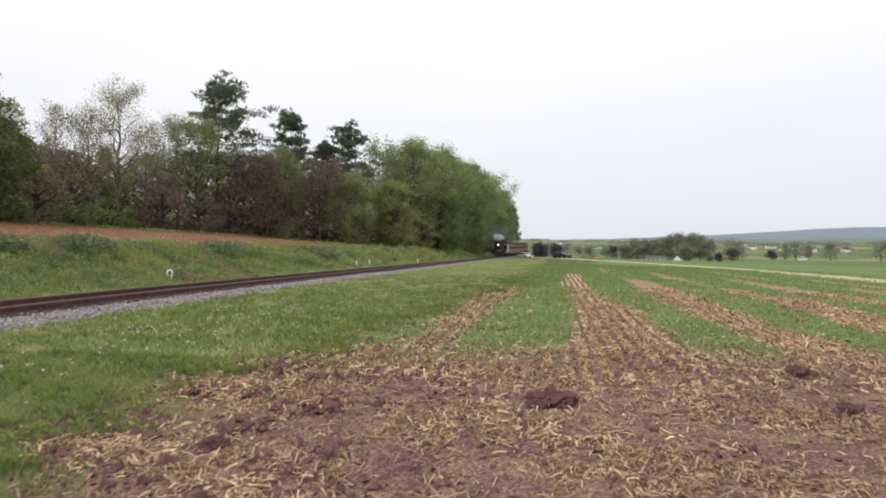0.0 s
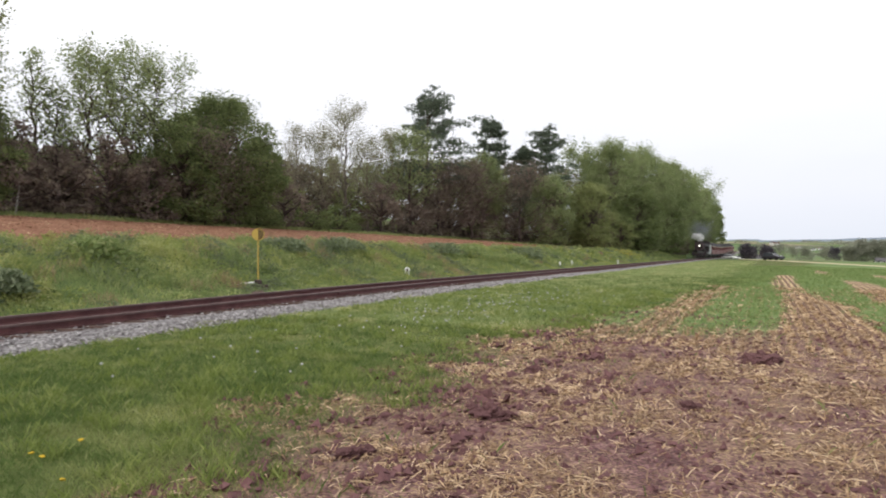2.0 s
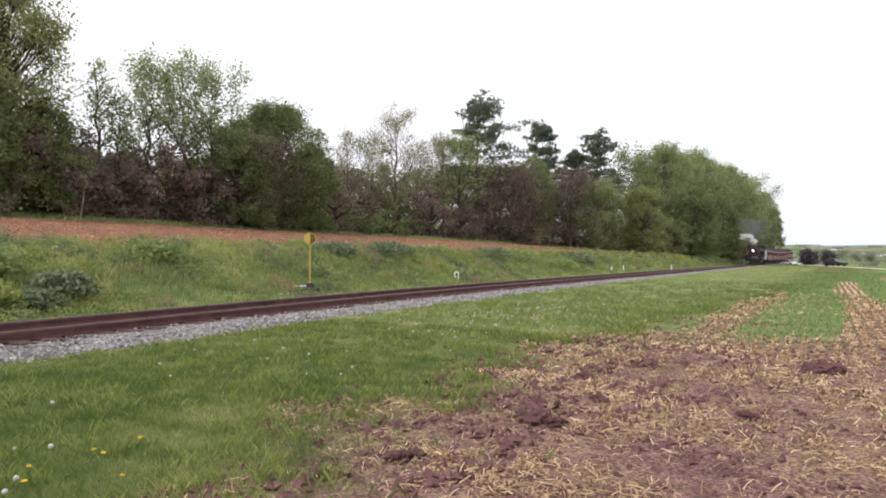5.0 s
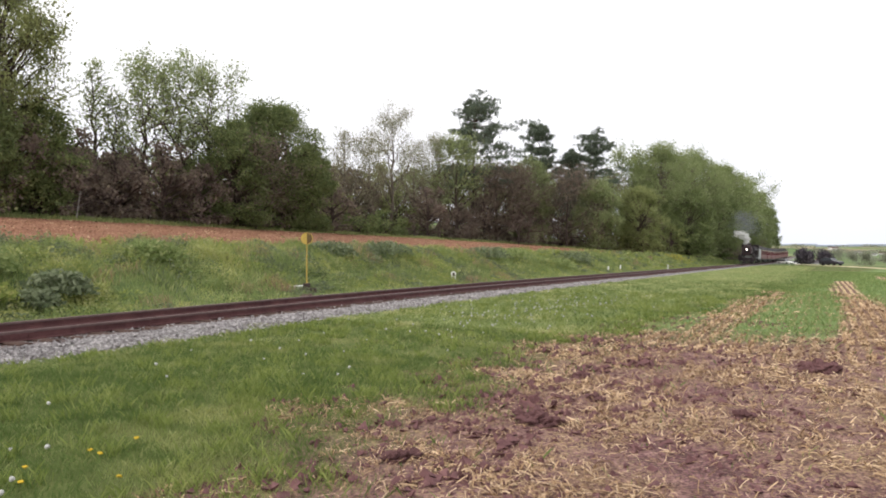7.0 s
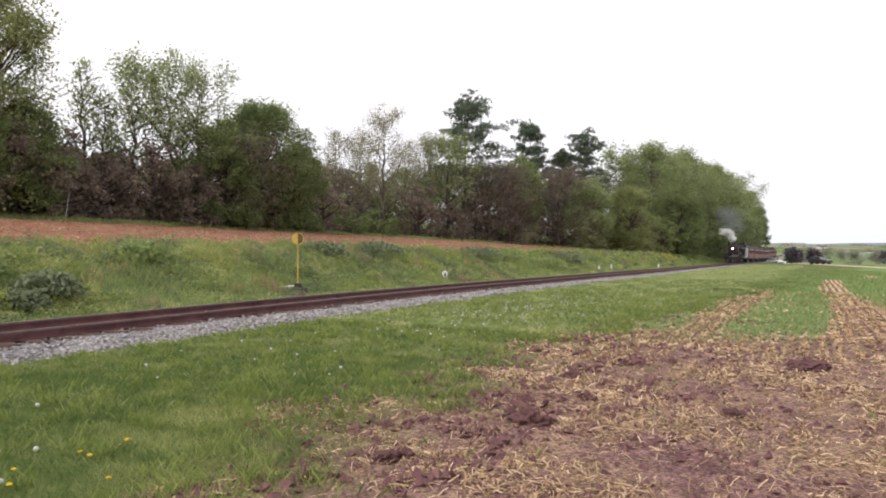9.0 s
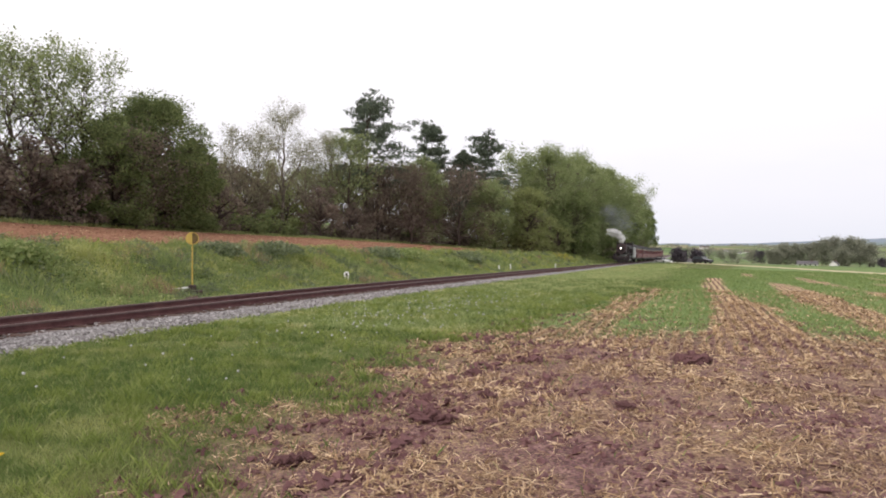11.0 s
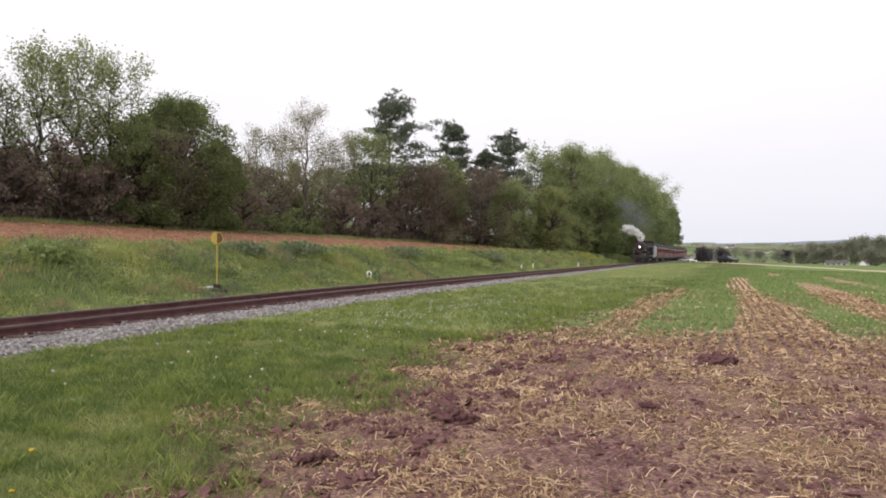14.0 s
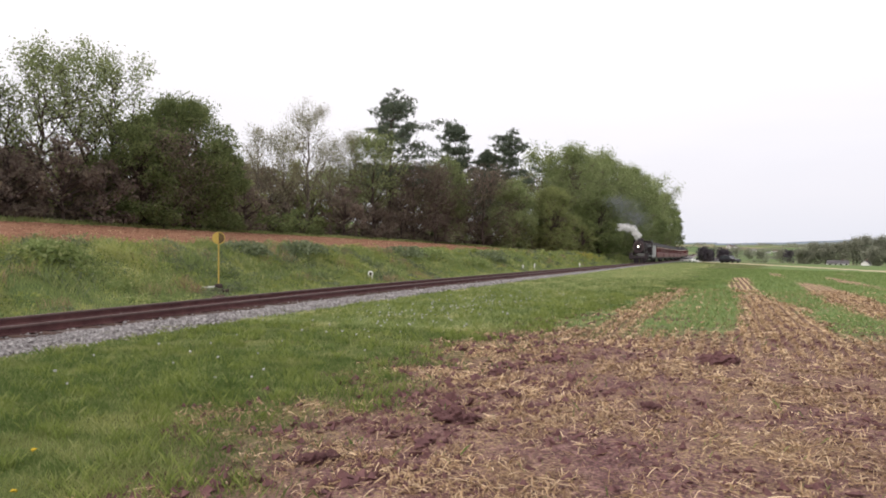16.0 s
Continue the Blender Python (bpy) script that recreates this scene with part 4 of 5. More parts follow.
def make_straw():
    rng = np.random.default_rng(79)
    n = 620000
    s = -1 + 34 * rng.random(n) ** 1.9
    d = 5.0 - 17 * rng.random(n) ** 1.15
    x, y = UX * s + NX * d, UY * s + NY * d
    r = np.hypot(x, y)
    e = soil_edge(s, x, y)
    rows = np.where(s > 12.0, 1.5 * np.sin(25.0 * d), 0.4 * np.cos(12.57 * d + 0.6 * waves(x, y, 1.0, 3.0)))
    thick = smooth(-0.55, 0.85, waves(x, y, 0.75, 6.0) + 0.6 * waves(x, y, 0.22, 2.0) + rows)
    strip = np.cos(2.09 * (d + 1.1)) + 0.45 * waves(x, y, 1.2, 0.7) + 0.5 * np.sin(0.21 * s + 1.3 * d) - 0.8 * smooth(0.3, 1.8, d) - (s - 22) * 0.024
    keep = (r > 2.4) & (d < e + 0.25) & (rng.random(n) < (0.10 + 0.90 * thick ** 1.3) * (1 - 0.40 * smooth(-1.5, -5.0, d) * smooth(11.0, 8.0, s)) * (1 - 0.75 * smooth(-1.2, 0.2, d - e))) & ((s < 15) | (strip > 0.0) | (rng.random(n) < 0.1))
    s, d, x, y, r = s[keep], d[keep], x[keep], y[keep], r[keep]
    n = len(s)
    at = np.stack([x, y, ground(s, d) + rng.uniform(0.004, 0.03, n)], 1)
    w = rng.uniform(0, 6.283, n)
    long = 0.012 + 0.060 * rng.random(n) ** 1.3 * (0.8 + 0.4 * rng.random(n))
    way = np.stack([np.cos(w), np.sin(w), rng.normal(0, 0.22, n)], 1)
    up = rng.random(n) < 0.22
    way[up, 2] = rng.uniform(0.4, 1.6, up.sum())
    way /= np.linalg.norm(way, axis=1, keepdims=True)
    side = np.stack([-np.sin(w), np.cos(w), rng.normal(0, 0.4, n)], 1)
    k = (np.maximum(0.007, r * 0.0011) * rng.uniform(0.5, 1.4, n))[:, None]
    bend = side * rng.normal(0, 0.04, (n, 1)) * long[:, None]
    a, b, c = at - way * long[:, None], at + bend + np.array([[0, 0, 0.006]]), at + way * long[:, None]
    V = np.stack([a - side * k / 2, a + side * k / 2, b + side * k / 2, b - side * k / 2, c + side * k / 2, c - side * k / 2], 1).reshape(-1, 3)
    V[:, 2] = np.maximum(V[:, 2], -5)
    i = np.arange(n)[:, None] * 6
    F = np.concatenate([i + np.array([[0, 1, 2, 3]]), i + np.array([[3, 2, 4, 5]])])
    tagged(new("straw_litter", arrays("straw_litter", V, F, STRAW)), "chopped pale straw strewn over the soil", "straw", kind="stuff")


def clod_mesh(name, seed, flat=0.6):
    rng = np.random.default_rng(seed)
    bm = bmesh.new()
    bmesh.ops.create_icosphere(bm, subdivisions=4, radius=1)
    o = Vector(rng.uniform(0, 50, 3).tolist())
    for v in bm.verts:
        k = 1 + 0.6 * noise.noise(v.co * 1.4 + o) + 0.4 * noise.noise(v.co * 3.5 + o) + 0.22 * noise.noise(v.co * 9.0 + o)
        v.co = Vector((v.co.x * k, v.co.y * k, v.co.z * k * flat))
    me = bpy.data.meshes.new(name)
    bm.to_mesh(me)
    bm.free()
    me.materials.append(CLOD)
    return me


def make_clods():
    rng = np.random.default_rng(80)
    kinds = [clod_mesh("clod", i) for i in range(6)]
    # the larger heaps
    for x, y, r in ((3.95, 10.15, 0.20), (4.15, 10.25, 0.13), (3.75, 10.0, 0.10), (0.1, 6.85, 0.14), (0.25, 6.75, 0.10), (-0.05, 7.0, 0.09), (-1.0, 5.5, 0.10), (-0.9, 5.6, 0.07),
                    (0.7, 9.3, 0.10), (0.75, 7.9, 0.09), (2.1, 7.2, 0.09), (6.8, 9.3, 0.13), (7.6, 11.0, 0.15), (5.9, 7.4, 0.11), (2.1, 4.4, 0.06)):
        ob = new("soil_clod", kinds[rng.integers(6)])
        ob.matrix_basis = pose(x, y, gz(x, y) + 0.02, 0, 0, float(rng.uniform(0, 360))) @ Matrix.Diagonal((r, r, r, 1))
        tagged(ob, "dark crumbly lump of ploughed-up soil", "soil clod", "larger clods on the field")
    # a broken, turned-up band near the edge of the grass
    n = 2600
    s, d = rng.uniform(2.6, 13, n), rng.normal(2.7, 0.9, n)
    x, y = UX * s + NX * d, UY * s + NY * d
    ok = (np.hypot(x, y) > 2.6) & (waves(x, y, 0.45, 2.4) + 0.5 * waves(x, y, 0.2, 0.6) > 0.12) & (d < soil_edge(s, x, y) + 0.5)
    s, d, x, y = s[ok], d[ok], x[ok], y[ok]
    n = len(s)
    r = (0.02 + 0.045 * rng.random(n) ** 2)[:, None]
    oct6 = np.array([(1, 0, 0), (-1, 0, 0), (0, 1, 0), (0, -1, 0), (0, 0, 0.8), (0, 0, -0.8)], float)
    tri = np.array([(0, 2, 4), (2, 1, 4), (1, 3, 4), (3, 0, 4), (2, 0, 5), (1, 2, 5), (3, 1, 5), (0, 3, 5)])
    at = np.stack([x, y, ground(s, d) + 0.012], 1)
    V = (at[:, None] + (oct6[None] + rng.normal(0, 0.38, (n, 6, 3))) * r[:, None]).reshape(-1, 3)
    F = (np.arange(n)[:, None, None] * 6 + tri[None]).reshape(-1, 3)
    tagged(new("broken_soil", arrays("broken_soil", V, F, CLOD)), "dark broken lumps of turned-up soil", "soil", kind="stuff")
    # crumbs everywhere on the bare soil
    n = 100000
    s = -1 + 26 * rng.random(n) ** 1.7
    d = 5.2 - 20 * rng.random(n) ** 1.15
    x, y = UX * s + NX * d, UY * s + NY * d
    near = smooth(-0.3, 0.7, waves(x, y, 0.6, 9.0) + 0.5 * waves(x, y, 0.25, 4.0))
    keep = (np.hypot(x, y) > 2.3) & (d < soil_edge(s, x, y) + 0.4) & (rng.random(n) < 0.15 + 0.85 * near) & (s < 18)
    s, d, x, y = s[keep], d[keep], x[keep], y[keep]
    n = len(s)
    r = (0.007 + 0.040 * rng.random(n) ** 4)[:, None]
    oct6 = np.array([(1, 0, 0), (-1, 0, 0), (0, 1, 0), (0, -1, 0), (0, 0, 0.7), (0, 0, -0.7)], float)
    tri = np.array([(0, 2, 4), (2, 1, 4), (1, 3, 4), (3, 0, 4), (2, 0, 5), (1, 2, 5), (3, 1, 5), (0, 3, 5)])
    jit = oct6[None] + rng.normal(0, 0.35, (n, 6, 3))
    at = np.stack([x, y, ground(s, d) + 0.004], 1)
    V = (at[:, None] + jit * r[:, None]).reshape(-1, 3)
    F = (np.arange(n)[:, None, None] * 6 + tri[None]).reshape(-1, 3)
    tagged(new("soil_crumbs", arrays("soil_crumbs", V, F, CLOD)), "crumbs of dark reddish soil", "soil", kind="stuff")


# ---- dandelions ----
PUFF = worn("seed_head_white", (0.36, 0.36, 0.34), (0.54, 0.54, 0.52), 20, 0.9, 0.1)
STEM = worn("dandelion_stem", (0.13, 0.17, 0.06), (0.22, 0.24, 0.10), 8, 0.8, 0.1)
PETAL = worn("dandelion_yellow", (0.50, 0.34, 0.03), (0.62, 0.44, 0.05), 20, 0.8, 0.1)


def make_dandelions():
    rng = np.random.default_rng(81)

    def flower(head, name, label, r, squash, stem):
        ob = empty("dandelion", pose(0, 0, -400), label, "dandelion", "dandelions in the grass")
        bm = bmesh.new()
        rod(bm, (0, 0, -0.02), (0.012, 0, stem), 0.004, 0.003, 5)
        part("stem", bm, STEM, ob)
        bm = bmesh.new()
        bmesh.ops.create_icosphere(bm, subdivisions=2, radius=r, matrix=Matrix.LocRotScale((0.012, 0, stem + r * 0.6), None, (1, 1, squash)))
        for v in bm.verts:
            v.co += Vector(rng.normal(0, r * 0.12, 3).tolist())
        part(name, bm, head, ob)
        return ob

    white = [flower(PUFF, "seed_head", "white dandelion clock on a thin stem in the grass", 0.019, 0.95, 0.12), flower(PUFF, "seed_head", "white dandelion clock on a thin stem in the grass", 0.015, 0.9, 0.09)]
    gold = flower(PETAL, "flower_head", "yellow dandelion flower in the grass", 0.02, 0.4, 0.06)
    places = []
    for _ in range(150):
        places.append((rng.normal(18.0, 3.2), rng.normal(6.4, 0.9), int(rng.integers(2))))
    for _ in range(70):
        places.append((rng.uniform(1.5, 26), rng.uniform(5.0, 9.7), int(rng.integers(2))))
    for _ in range(16):
        places.append((rng.uniform(0.6, 3.5), rng.uniform(4.2, 6.6), int(rng.integers(2))))
    for _ in range(8):
        places.append((rng.uniform(2.2, 4.2), rng.uniform(3.9, 5.2), 2))
    first = {0, 1, 2}
    kinds = [white[0], white[1], gold]
    for s, d, k in places:
        d = min(d, 9.7)
        x, y = plan(s, d)
        m = pose(x, y, gz(x, y), float(rng.normal(0, 8)), float(rng.normal(0, 8)), float(rng.uniform(0, 360)))
        if k in first:
            kinds[k].matrix_basis = m
            first.discard(k)
        else:
            copy_thing(kinds[k], m)


# ---- things beside the track ----
YELLOW = worn("faded_yellow_paint", (0.42, 0.29, 0.06), (0.58, 0.42, 0.11), 14, 0.6, 0.3)
DARKFACE = worn("dark_brown_paint", (0.09, 0.06, 0.025), (0.17, 0.115, 0.05), 14, 0.7, 0.2)
WHITE = worn("white_paint", (0.66, 0.66, 0.64), (0.80, 0.80, 0.78), 8, 0.6, 0.3)
GREYWOOD = worn("grey_weathered_wood", (0.24, 0.23, 0.21), (0.42, 0.40, 0.37), 8, 0.9, 0.1)


def half_disc(bm, r, x0, x1, a0, a1, n=20):
    ring = [(r * math.sin(a), r * math.cos(a)) for a in np.linspace(a0, a1, n)]
    f = [bm.verts.new((u, x0, v)) for u, v in ring]
    g = [bm.verts.new((u, x1, v)) for u, v in ring]
    bm.faces.new(f)
    bm.faces.new(g[::-1])
    for i in range(n):
        j = (i + 1) % n
        bm.faces.new((f[j], f[i], g[i], g[j]))


def make_target():
    x, y = plan(20.5, 16.5)
    ob = empty("switch_target", pose(x, y, gz(x, y), 0, 0, 17), "yellow round switch target on a slim post beside the track", "switch target")
    top = 1.97
    bm = bmesh.new()
    rod(bm, (0, 0, 0), (0, 0, top), 0.026, 0.022, 10)
    part("post", bm, YELLOW, ob, "slim yellow post")
    bm = bmesh.new()
    half_disc(bm, 0.20, -0.035, -0.027, -math.pi, 0)
    disc = part("light_half", bm, YELLOW, ob, "faded yellow half of the disc")
    bm = bmesh.new()
    half_disc(bm, 0.20, -0.035, -0.027, 0, math.pi)
    part("dark_half", bm, DARKFACE, ob, "dark brown half of the disc")
    bm = bmesh.new()
    for i in range(28):
        w0, w1 = 2 * math.pi * i / 28, 2 * math.pi * (i + 1) / 28
        rod(bm, (0.205 * math.sin(w0), -0.03, 0.205 * math.cos(w0)), (0.205 * math.sin(w1), -0.03, 0.205 * math.cos(w1)), 0.014, sides=6)
    part("rim", bm, YELLOW, ob, "raised rim of the disc")
    for c in ob.children:
        if c.name.split(".")[0] in ("light_half", "dark_half", "rim"):
            c.location.z = top - 0.07
    bm = bmesh.new()
    box(bm, -0.35, 0.35, -0.16, 0.16, -0.1, 0.09, 0.02)
    box(bm, -0.13, 0.13, -0.12, 0.12, 0.09, 0.28, 0.03)
    part("stand_base", bm, IRON2, ob, "dark iron switch stand")
    bm = bmesh.new()
    rod(bm, (0, -0.05, 0.2), (-0.95, -0.1, 0.12), 0.03, 0.035, 8)
    part("lever", bm, WHITE, ob, "pale throwing lever")
    bm = bmesh.new()
    box(bm, -0.2, 0.2, -2.4, 0.3, -0.16, -0.06, 0.01)
    part("long_tie", bm, TIE, ob)


IRON2 = worn("rusty_iron", (0.035, 0.025, 0.022), (0.09, 0.065, 0.055), 6, 0.7, 0.3, 0.3)


def make_marker():
    x, y = plan(32.6, 16.7)
    ob = empty("marker_post", pose(x, y, gz(x, y) - 0.08, 0, 0, 8), "low white marker post in the grass of the bank", "marker post")
    bm = bmesh.new()
    box(bm, -0.11, 0.11, -0.06, 0.06, -0.1, 0.36, 0.02)
    rod(bm, (0, -0.06, 0.36), (0, 0.06, 0.36), 0.14, sides=18)
    part("post", bm, WHITE, ob)
    bm = bmesh.new()
    box(bm, -0.05, 0.05, -0.068, -0.062, 0.28, 0.42)
    part("painted_mark", bm, IRON2, ob, "small dark painted mark")
    for s, d in ((61.0, 16.2), (66.0, 16.4), (85.0, 15.6)):
        x, y = plan(s, d)
        ob = empty("white_stake", pose(x, y, gz(x, y)), "small white stake on the bank", "stake", "white stakes along the track")
        bm = bmesh.new()
        box(bm, -0.05, 0.05, -0.04, 0.04, -0.1, 0.55, 0.01)
        part("stake", bm, WHITE, ob)


def make_bushes():
    """Low leafy mounds among the weeds of the bank."""
    rng = np.random.default_rng(55)
    for s, d, h, r, leaf, label in (
            (11.4, 17.2, 0.55, 0.75, BLUEWEED, "low bluish-green leafy plant on the bank"), (10.5, 16.7, 0.35, 0.5, BLUEWEED, "low bluish-green leafy plant on the bank"),
            (9.2, 17.2, 0.5, 0.9, YELLOWWEED, "yellow-green leafy plant on the bank"), (8.6, 18.6, 0.5, 0.9, YELLOWWEED, "yellow-green leafy plant on the bank"),
            (10.3, 18.9, 0.6, 0.9, WEEDS, "green leafy bush on the bank"), 
            (9.4, 20.4, 0.6, 1.0, BLUEWEED, "bluish-green bush at the top of the bank"), (26.5, 20.0, 0.6, 1.1, BLUEWEED, "bluish-green bush at the top of the bank"),
            (31.0, 19.8, 0.6, 1.2, BLUEWEED, "bluish-green bush at the top of the bank"), (42.5, 19.4, 0.65, 1.5, BLUEWEED, "bluish-green bush at the top of the bank"),
            (47.0, 19.6, 0.6, 1.4, WEEDS, "green leafy bush on the bank"), 
            (60.0, 19.0, 0.7, 1.7, BLUEWEED, "bluish-green bush at the top of the bank"), (52.0, 18.0, 0.5, 1.4, WEEDS, "green leafy bush on the bank"), (16.2, 19.6, 0.6, 1.0, WEEDS, "green leafy bush on the bank")):
        x, y = plan(s, d)
        ob = empty("bush", pose(x, y, gz(x, y)), label, "bush", "bushes on the bank")
        n = 1100
        w, q = rng.uniform(0, 2 * math.pi, n), np.sqrt(rng.random(n)) * (1 + 0.25 * np.sin(3 * rng.uniform(0, 2 * math.pi, n)))
        top = h * np.sqrt(np.clip(1 - (q / 1.25) ** 2, 0, 1)) * rng.uniform(0.15, 1.25, n)
        at = np.stack([np.cos(w) * q * r, np.sin(w) * q * r, top], 1)
        child("leaves", arrays("leaves", *flakes(rng, at, 0.14, 0.3), leaf), ob)


make_target()
make_marker()
x, y, z, r = spot(-34.0, 42.5)
pole = empty("leaning_pole", pose(x, y, z, 0, 14, -30), "pale bare pole leaning at the edge of the wood", "pole")
bm = bmesh.new()
rod(bm, (0, 0, -0.2), (0.05, 0, 1.0), 0.05, 0.04, 7)
rod(bm, (0.05, 0, 1.0), (0.02, 0.04, 1.9), 0.04, 0.025, 7)
part("pole", bm, GREYWOOD, pole)
make_bushes()
make_weeds()
make_grass()
make_straw()
make_clods()
make_dandelions()
stones()
make_ties()


# ---- distance: road, farms, parked cars, far trees ----
TAN = worn("dry_earth_road", (0.40, 0.34, 0.22), (0.55, 0.48, 0.33), 0.6, 0.95, 0.1)
GREYROOF = worn("grey_shingles", (0.16, 0.15, 0.16), (0.27, 0.26, 0.27), 2, 0.9, 0.1)
REDROOF = worn("brown_shingles", (0.16, 0.10, 0.085), (0.25, 0.17, 0.145), 2, 0.9, 0.1)
SIDING = worn("white_siding", (0.62, 0.62, 0.61), (0.76, 0.76, 0.75), 2, 0.7, 0.2)
CARDARK = worn("dark_car_paint", (0.016, 0.014, 0.02), (0.03, 0.027, 0.036), 3, 0.35, 0.5)
CARRED = worn("dark_red_car_paint", (0.14, 0.02, 0.03), (0.20, 0.035, 0.045), 3, 0.35, 0.5)
CARWHITE = worn("white_car_paint", (0.68, 0.68, 0.67), (0.80, 0.80, 0.79), 3, 0.35, 0.5)
TYRE = worn("tyre_rubber", (0.015, 0.015, 0.015), (0.035, 0.034, 0.033), 8, 0.9, 0.1)


def pane_material():
    n = Nodes("dark_glass", 0.08, 0.6)
    return n.done(n.mix(n.noise(n.local(), 2.0, 2), (0.03, 0.035, 0.042), (0.06, 0.066, 0.075)))


PANE = pane_material()


def make_road():
    knots = np.array([(62, 172), (60, 150), (57, 125), (54.5, 100), (51, 76), (45, 54), (36, 34), (24, 16), (8, -4)], float)
    t = np.linspace(0, len(knots) - 1, 90)
    X, Y = np.interp(t, np.arange(len(knots)), knots[:, 0]), np.interp(t, np.arange(len(knots)), knots[:, 1])
    X, Y = np.convolve(np.pad(X, 6, "edge"), np.ones(13) / 13, "valid"), np.convolve(np.pad(Y, 6, "edge"), np.ones(13) / 13, "valid")
    dx, dy = np.gradient(X), np.gradient(Y)
    L = np.hypot(dx, dy)
    V, F = [], []
    for i in range(len(X)):
        for w in (-1.9, -0.9, 0.0, 0.9, 1.9):
            x, y = X[i] - dy[i] / L[i] * w, Y[i] + dx[i] / L[i] * w
            V.append((x, y, gz(x, y) + (0.07 if abs(w) < 1.5 else -0.03)))
    for i in range(len(X) - 1):
        for j in range(4):
            F.append((i * 5 + j, i * 5 + j + 1, (i + 1) * 5 + j + 1, (i + 1) * 5 + j))
    me = arrays("road", V, F, TAN, True)
    tagged(new("road", me), "pale dry farm track along the edge of the field", "road", kind="structure")


def far_place(az, r):
    x, y = r * math.sin(radians(az)), r * math.cos(radians(az))
    return x, y, gz(x, y)


def house(az, r, wide, deep, wall, ridge, turn, roofmat, label, windows=3):
    x, y, z = far_place(az, r)
    ob = empty("house", pose(x, y, z - 0.1, 0, 0, turn - az), label, "house", "houses of the valley")
    bm = bmesh.new()
    box(bm, -wide / 2, wide / 2, -deep / 2, deep / 2, -0.5, wall)
    for sx in (-1, 1):
        a = [bm.verts.new((sx * wide / 2, yy, zz)) for yy, zz in ((-deep / 2, wall), (deep / 2, wall), (0, wall + ridge))]
        bm.faces.new(a)
    part("wall", bm, SIDING, ob)
    bm = bmesh.new()
    o, k = 0.35, ridge / (deep / 2)
    for sy in (-1, 1):
        q = [bm.verts.new(p) for p in ((-wide / 2 - o, sy * (deep / 2 + o), wall - o * k), (wide / 2 + o, sy * (deep / 2 + o), wall - o * k), (wide / 2 + o, 0, wall + ridge + 0.06), (-wide / 2 - o, 0, wall + ridge + 0.06))]
        bm.faces.new(q if sy < 0 else q[::-1])
    bmesh.ops.solidify(bm, geom=bm.faces[:], thickness=0.14)
    roof = part("roof", bm, roofmat, ob)
    bm = bmesh.new()
    box(bm, wide * 0.2, wide * 0.2 + 0.6, -0.3, 0.3, wall + ridge * 0.5, wall + ridge + 0.7)
    part("chimney", bm, REDROOF, roof)
    for i in range(windows):
        u = -wide / 2 + wide * (i + 0.5) / windows
        bm = bmesh.new()
        box(bm, u - 0.45, u + 0.45, -deep / 2 - 0.03, -deep / 2 + 0.02, wall * 0.4, wall * 0.4 + 1.1)
        part("window", bm, PANE, ob)
    return ob


def car(x, y, turn, paint, label, tall=1.0, length=4.4):
    ob = empty("parked_car", pose(x, y, gz(x, y), 0, 0, turn), label, "car", "parked cars")
    L, W = length, 0.88
    bm = bmesh.new()
    sec = [(-L / 2, 0.35), (-L / 2, 0.85 * tall), (-L / 2 + 0.25, 0.95 * tall), (L / 2 - 1.25, 1.0 * tall), (L / 2 - 0.15, 0.85 * tall), (L / 2, 0.6 * tall), (L / 2, 0.35)]
    a = [bm.verts.new((u, -W, v)) for u, v in sec]
    b = [bm.verts.new((u, W, v)) for u, v in sec]
    bm.faces.new(a)
    bm.faces.new(b[::-1])
    for i in range(len(sec)):
        j = (i + 1) % len(sec)
        bm.faces.new((a[j], a[i], b[i], b[j]))
    bmesh.ops.recalc_face_normals(bm, faces=bm.faces[:])
    bmesh.ops.bevel(bm, geom=bm.edges[:], offset=0.06, segments=2, affect="EDGES")
    part("body", bm, paint, ob)
    bm = bmesh.new()
    top = 1.55 * tall
    low = [(-L / 2 + 0.2, 0.95 * tall), (L / 2 - 1.25, 0.98 * tall)]
    hi = [(-L / 2 + 0.55, top), (L / 2 - 2.0, top)]
    v = [bm.verts.new((u, sy * w, q)) for (u, q), w in ((low[0], 0.84), (low[1], 0.84), (hi[1], 0.68), (hi[0], 0.68)) for sy in (-1, 1)]
    for f in ((0, 2, 4, 6), (1, 7, 5, 3), (0, 6, 7, 1), (2, 3, 5, 4)):
        bm.faces.new([v[i] for i in f])
    part("windows", bm, PANE, ob)
    bm = bmesh.new()
    box(bm, hi[0][0] - 0.05, hi[1][0] + 0.05, -0.7, 0.7, top - 0.02, top + 0.05, 0.02)
    part("car_roof", bm, paint, ob)
    for u in (-L / 2 + 0.8, L / 2 - 0.85):
        for sy in (-1, 1):
            bm = bmesh.new()
            rod(bm, (u, sy * 0.72, 0.33), (u, sy * 0.92, 0.33), 0.33, sides=16)
            part("wheel", bm, TYRE, ob)
    return ob


def far_tree(az, r, h, wide, leaf, label, seed, leaves=1600, group="trees of the valley"):
    x, y, z = far_place(az, r)
    rad = wide / 2
    broadleaf("valley_tree", pose(x, y, z), h * 0.92, rad * 0.85, leaf, BARKDARK, label, seed, leaves=leaves, size=0.55 * (r / 450) ** 0.6, puff=0.9 * (rad / 4) ** 0.5, first=0.08, limbs=11, rise=0.9, group=group, depth=2)


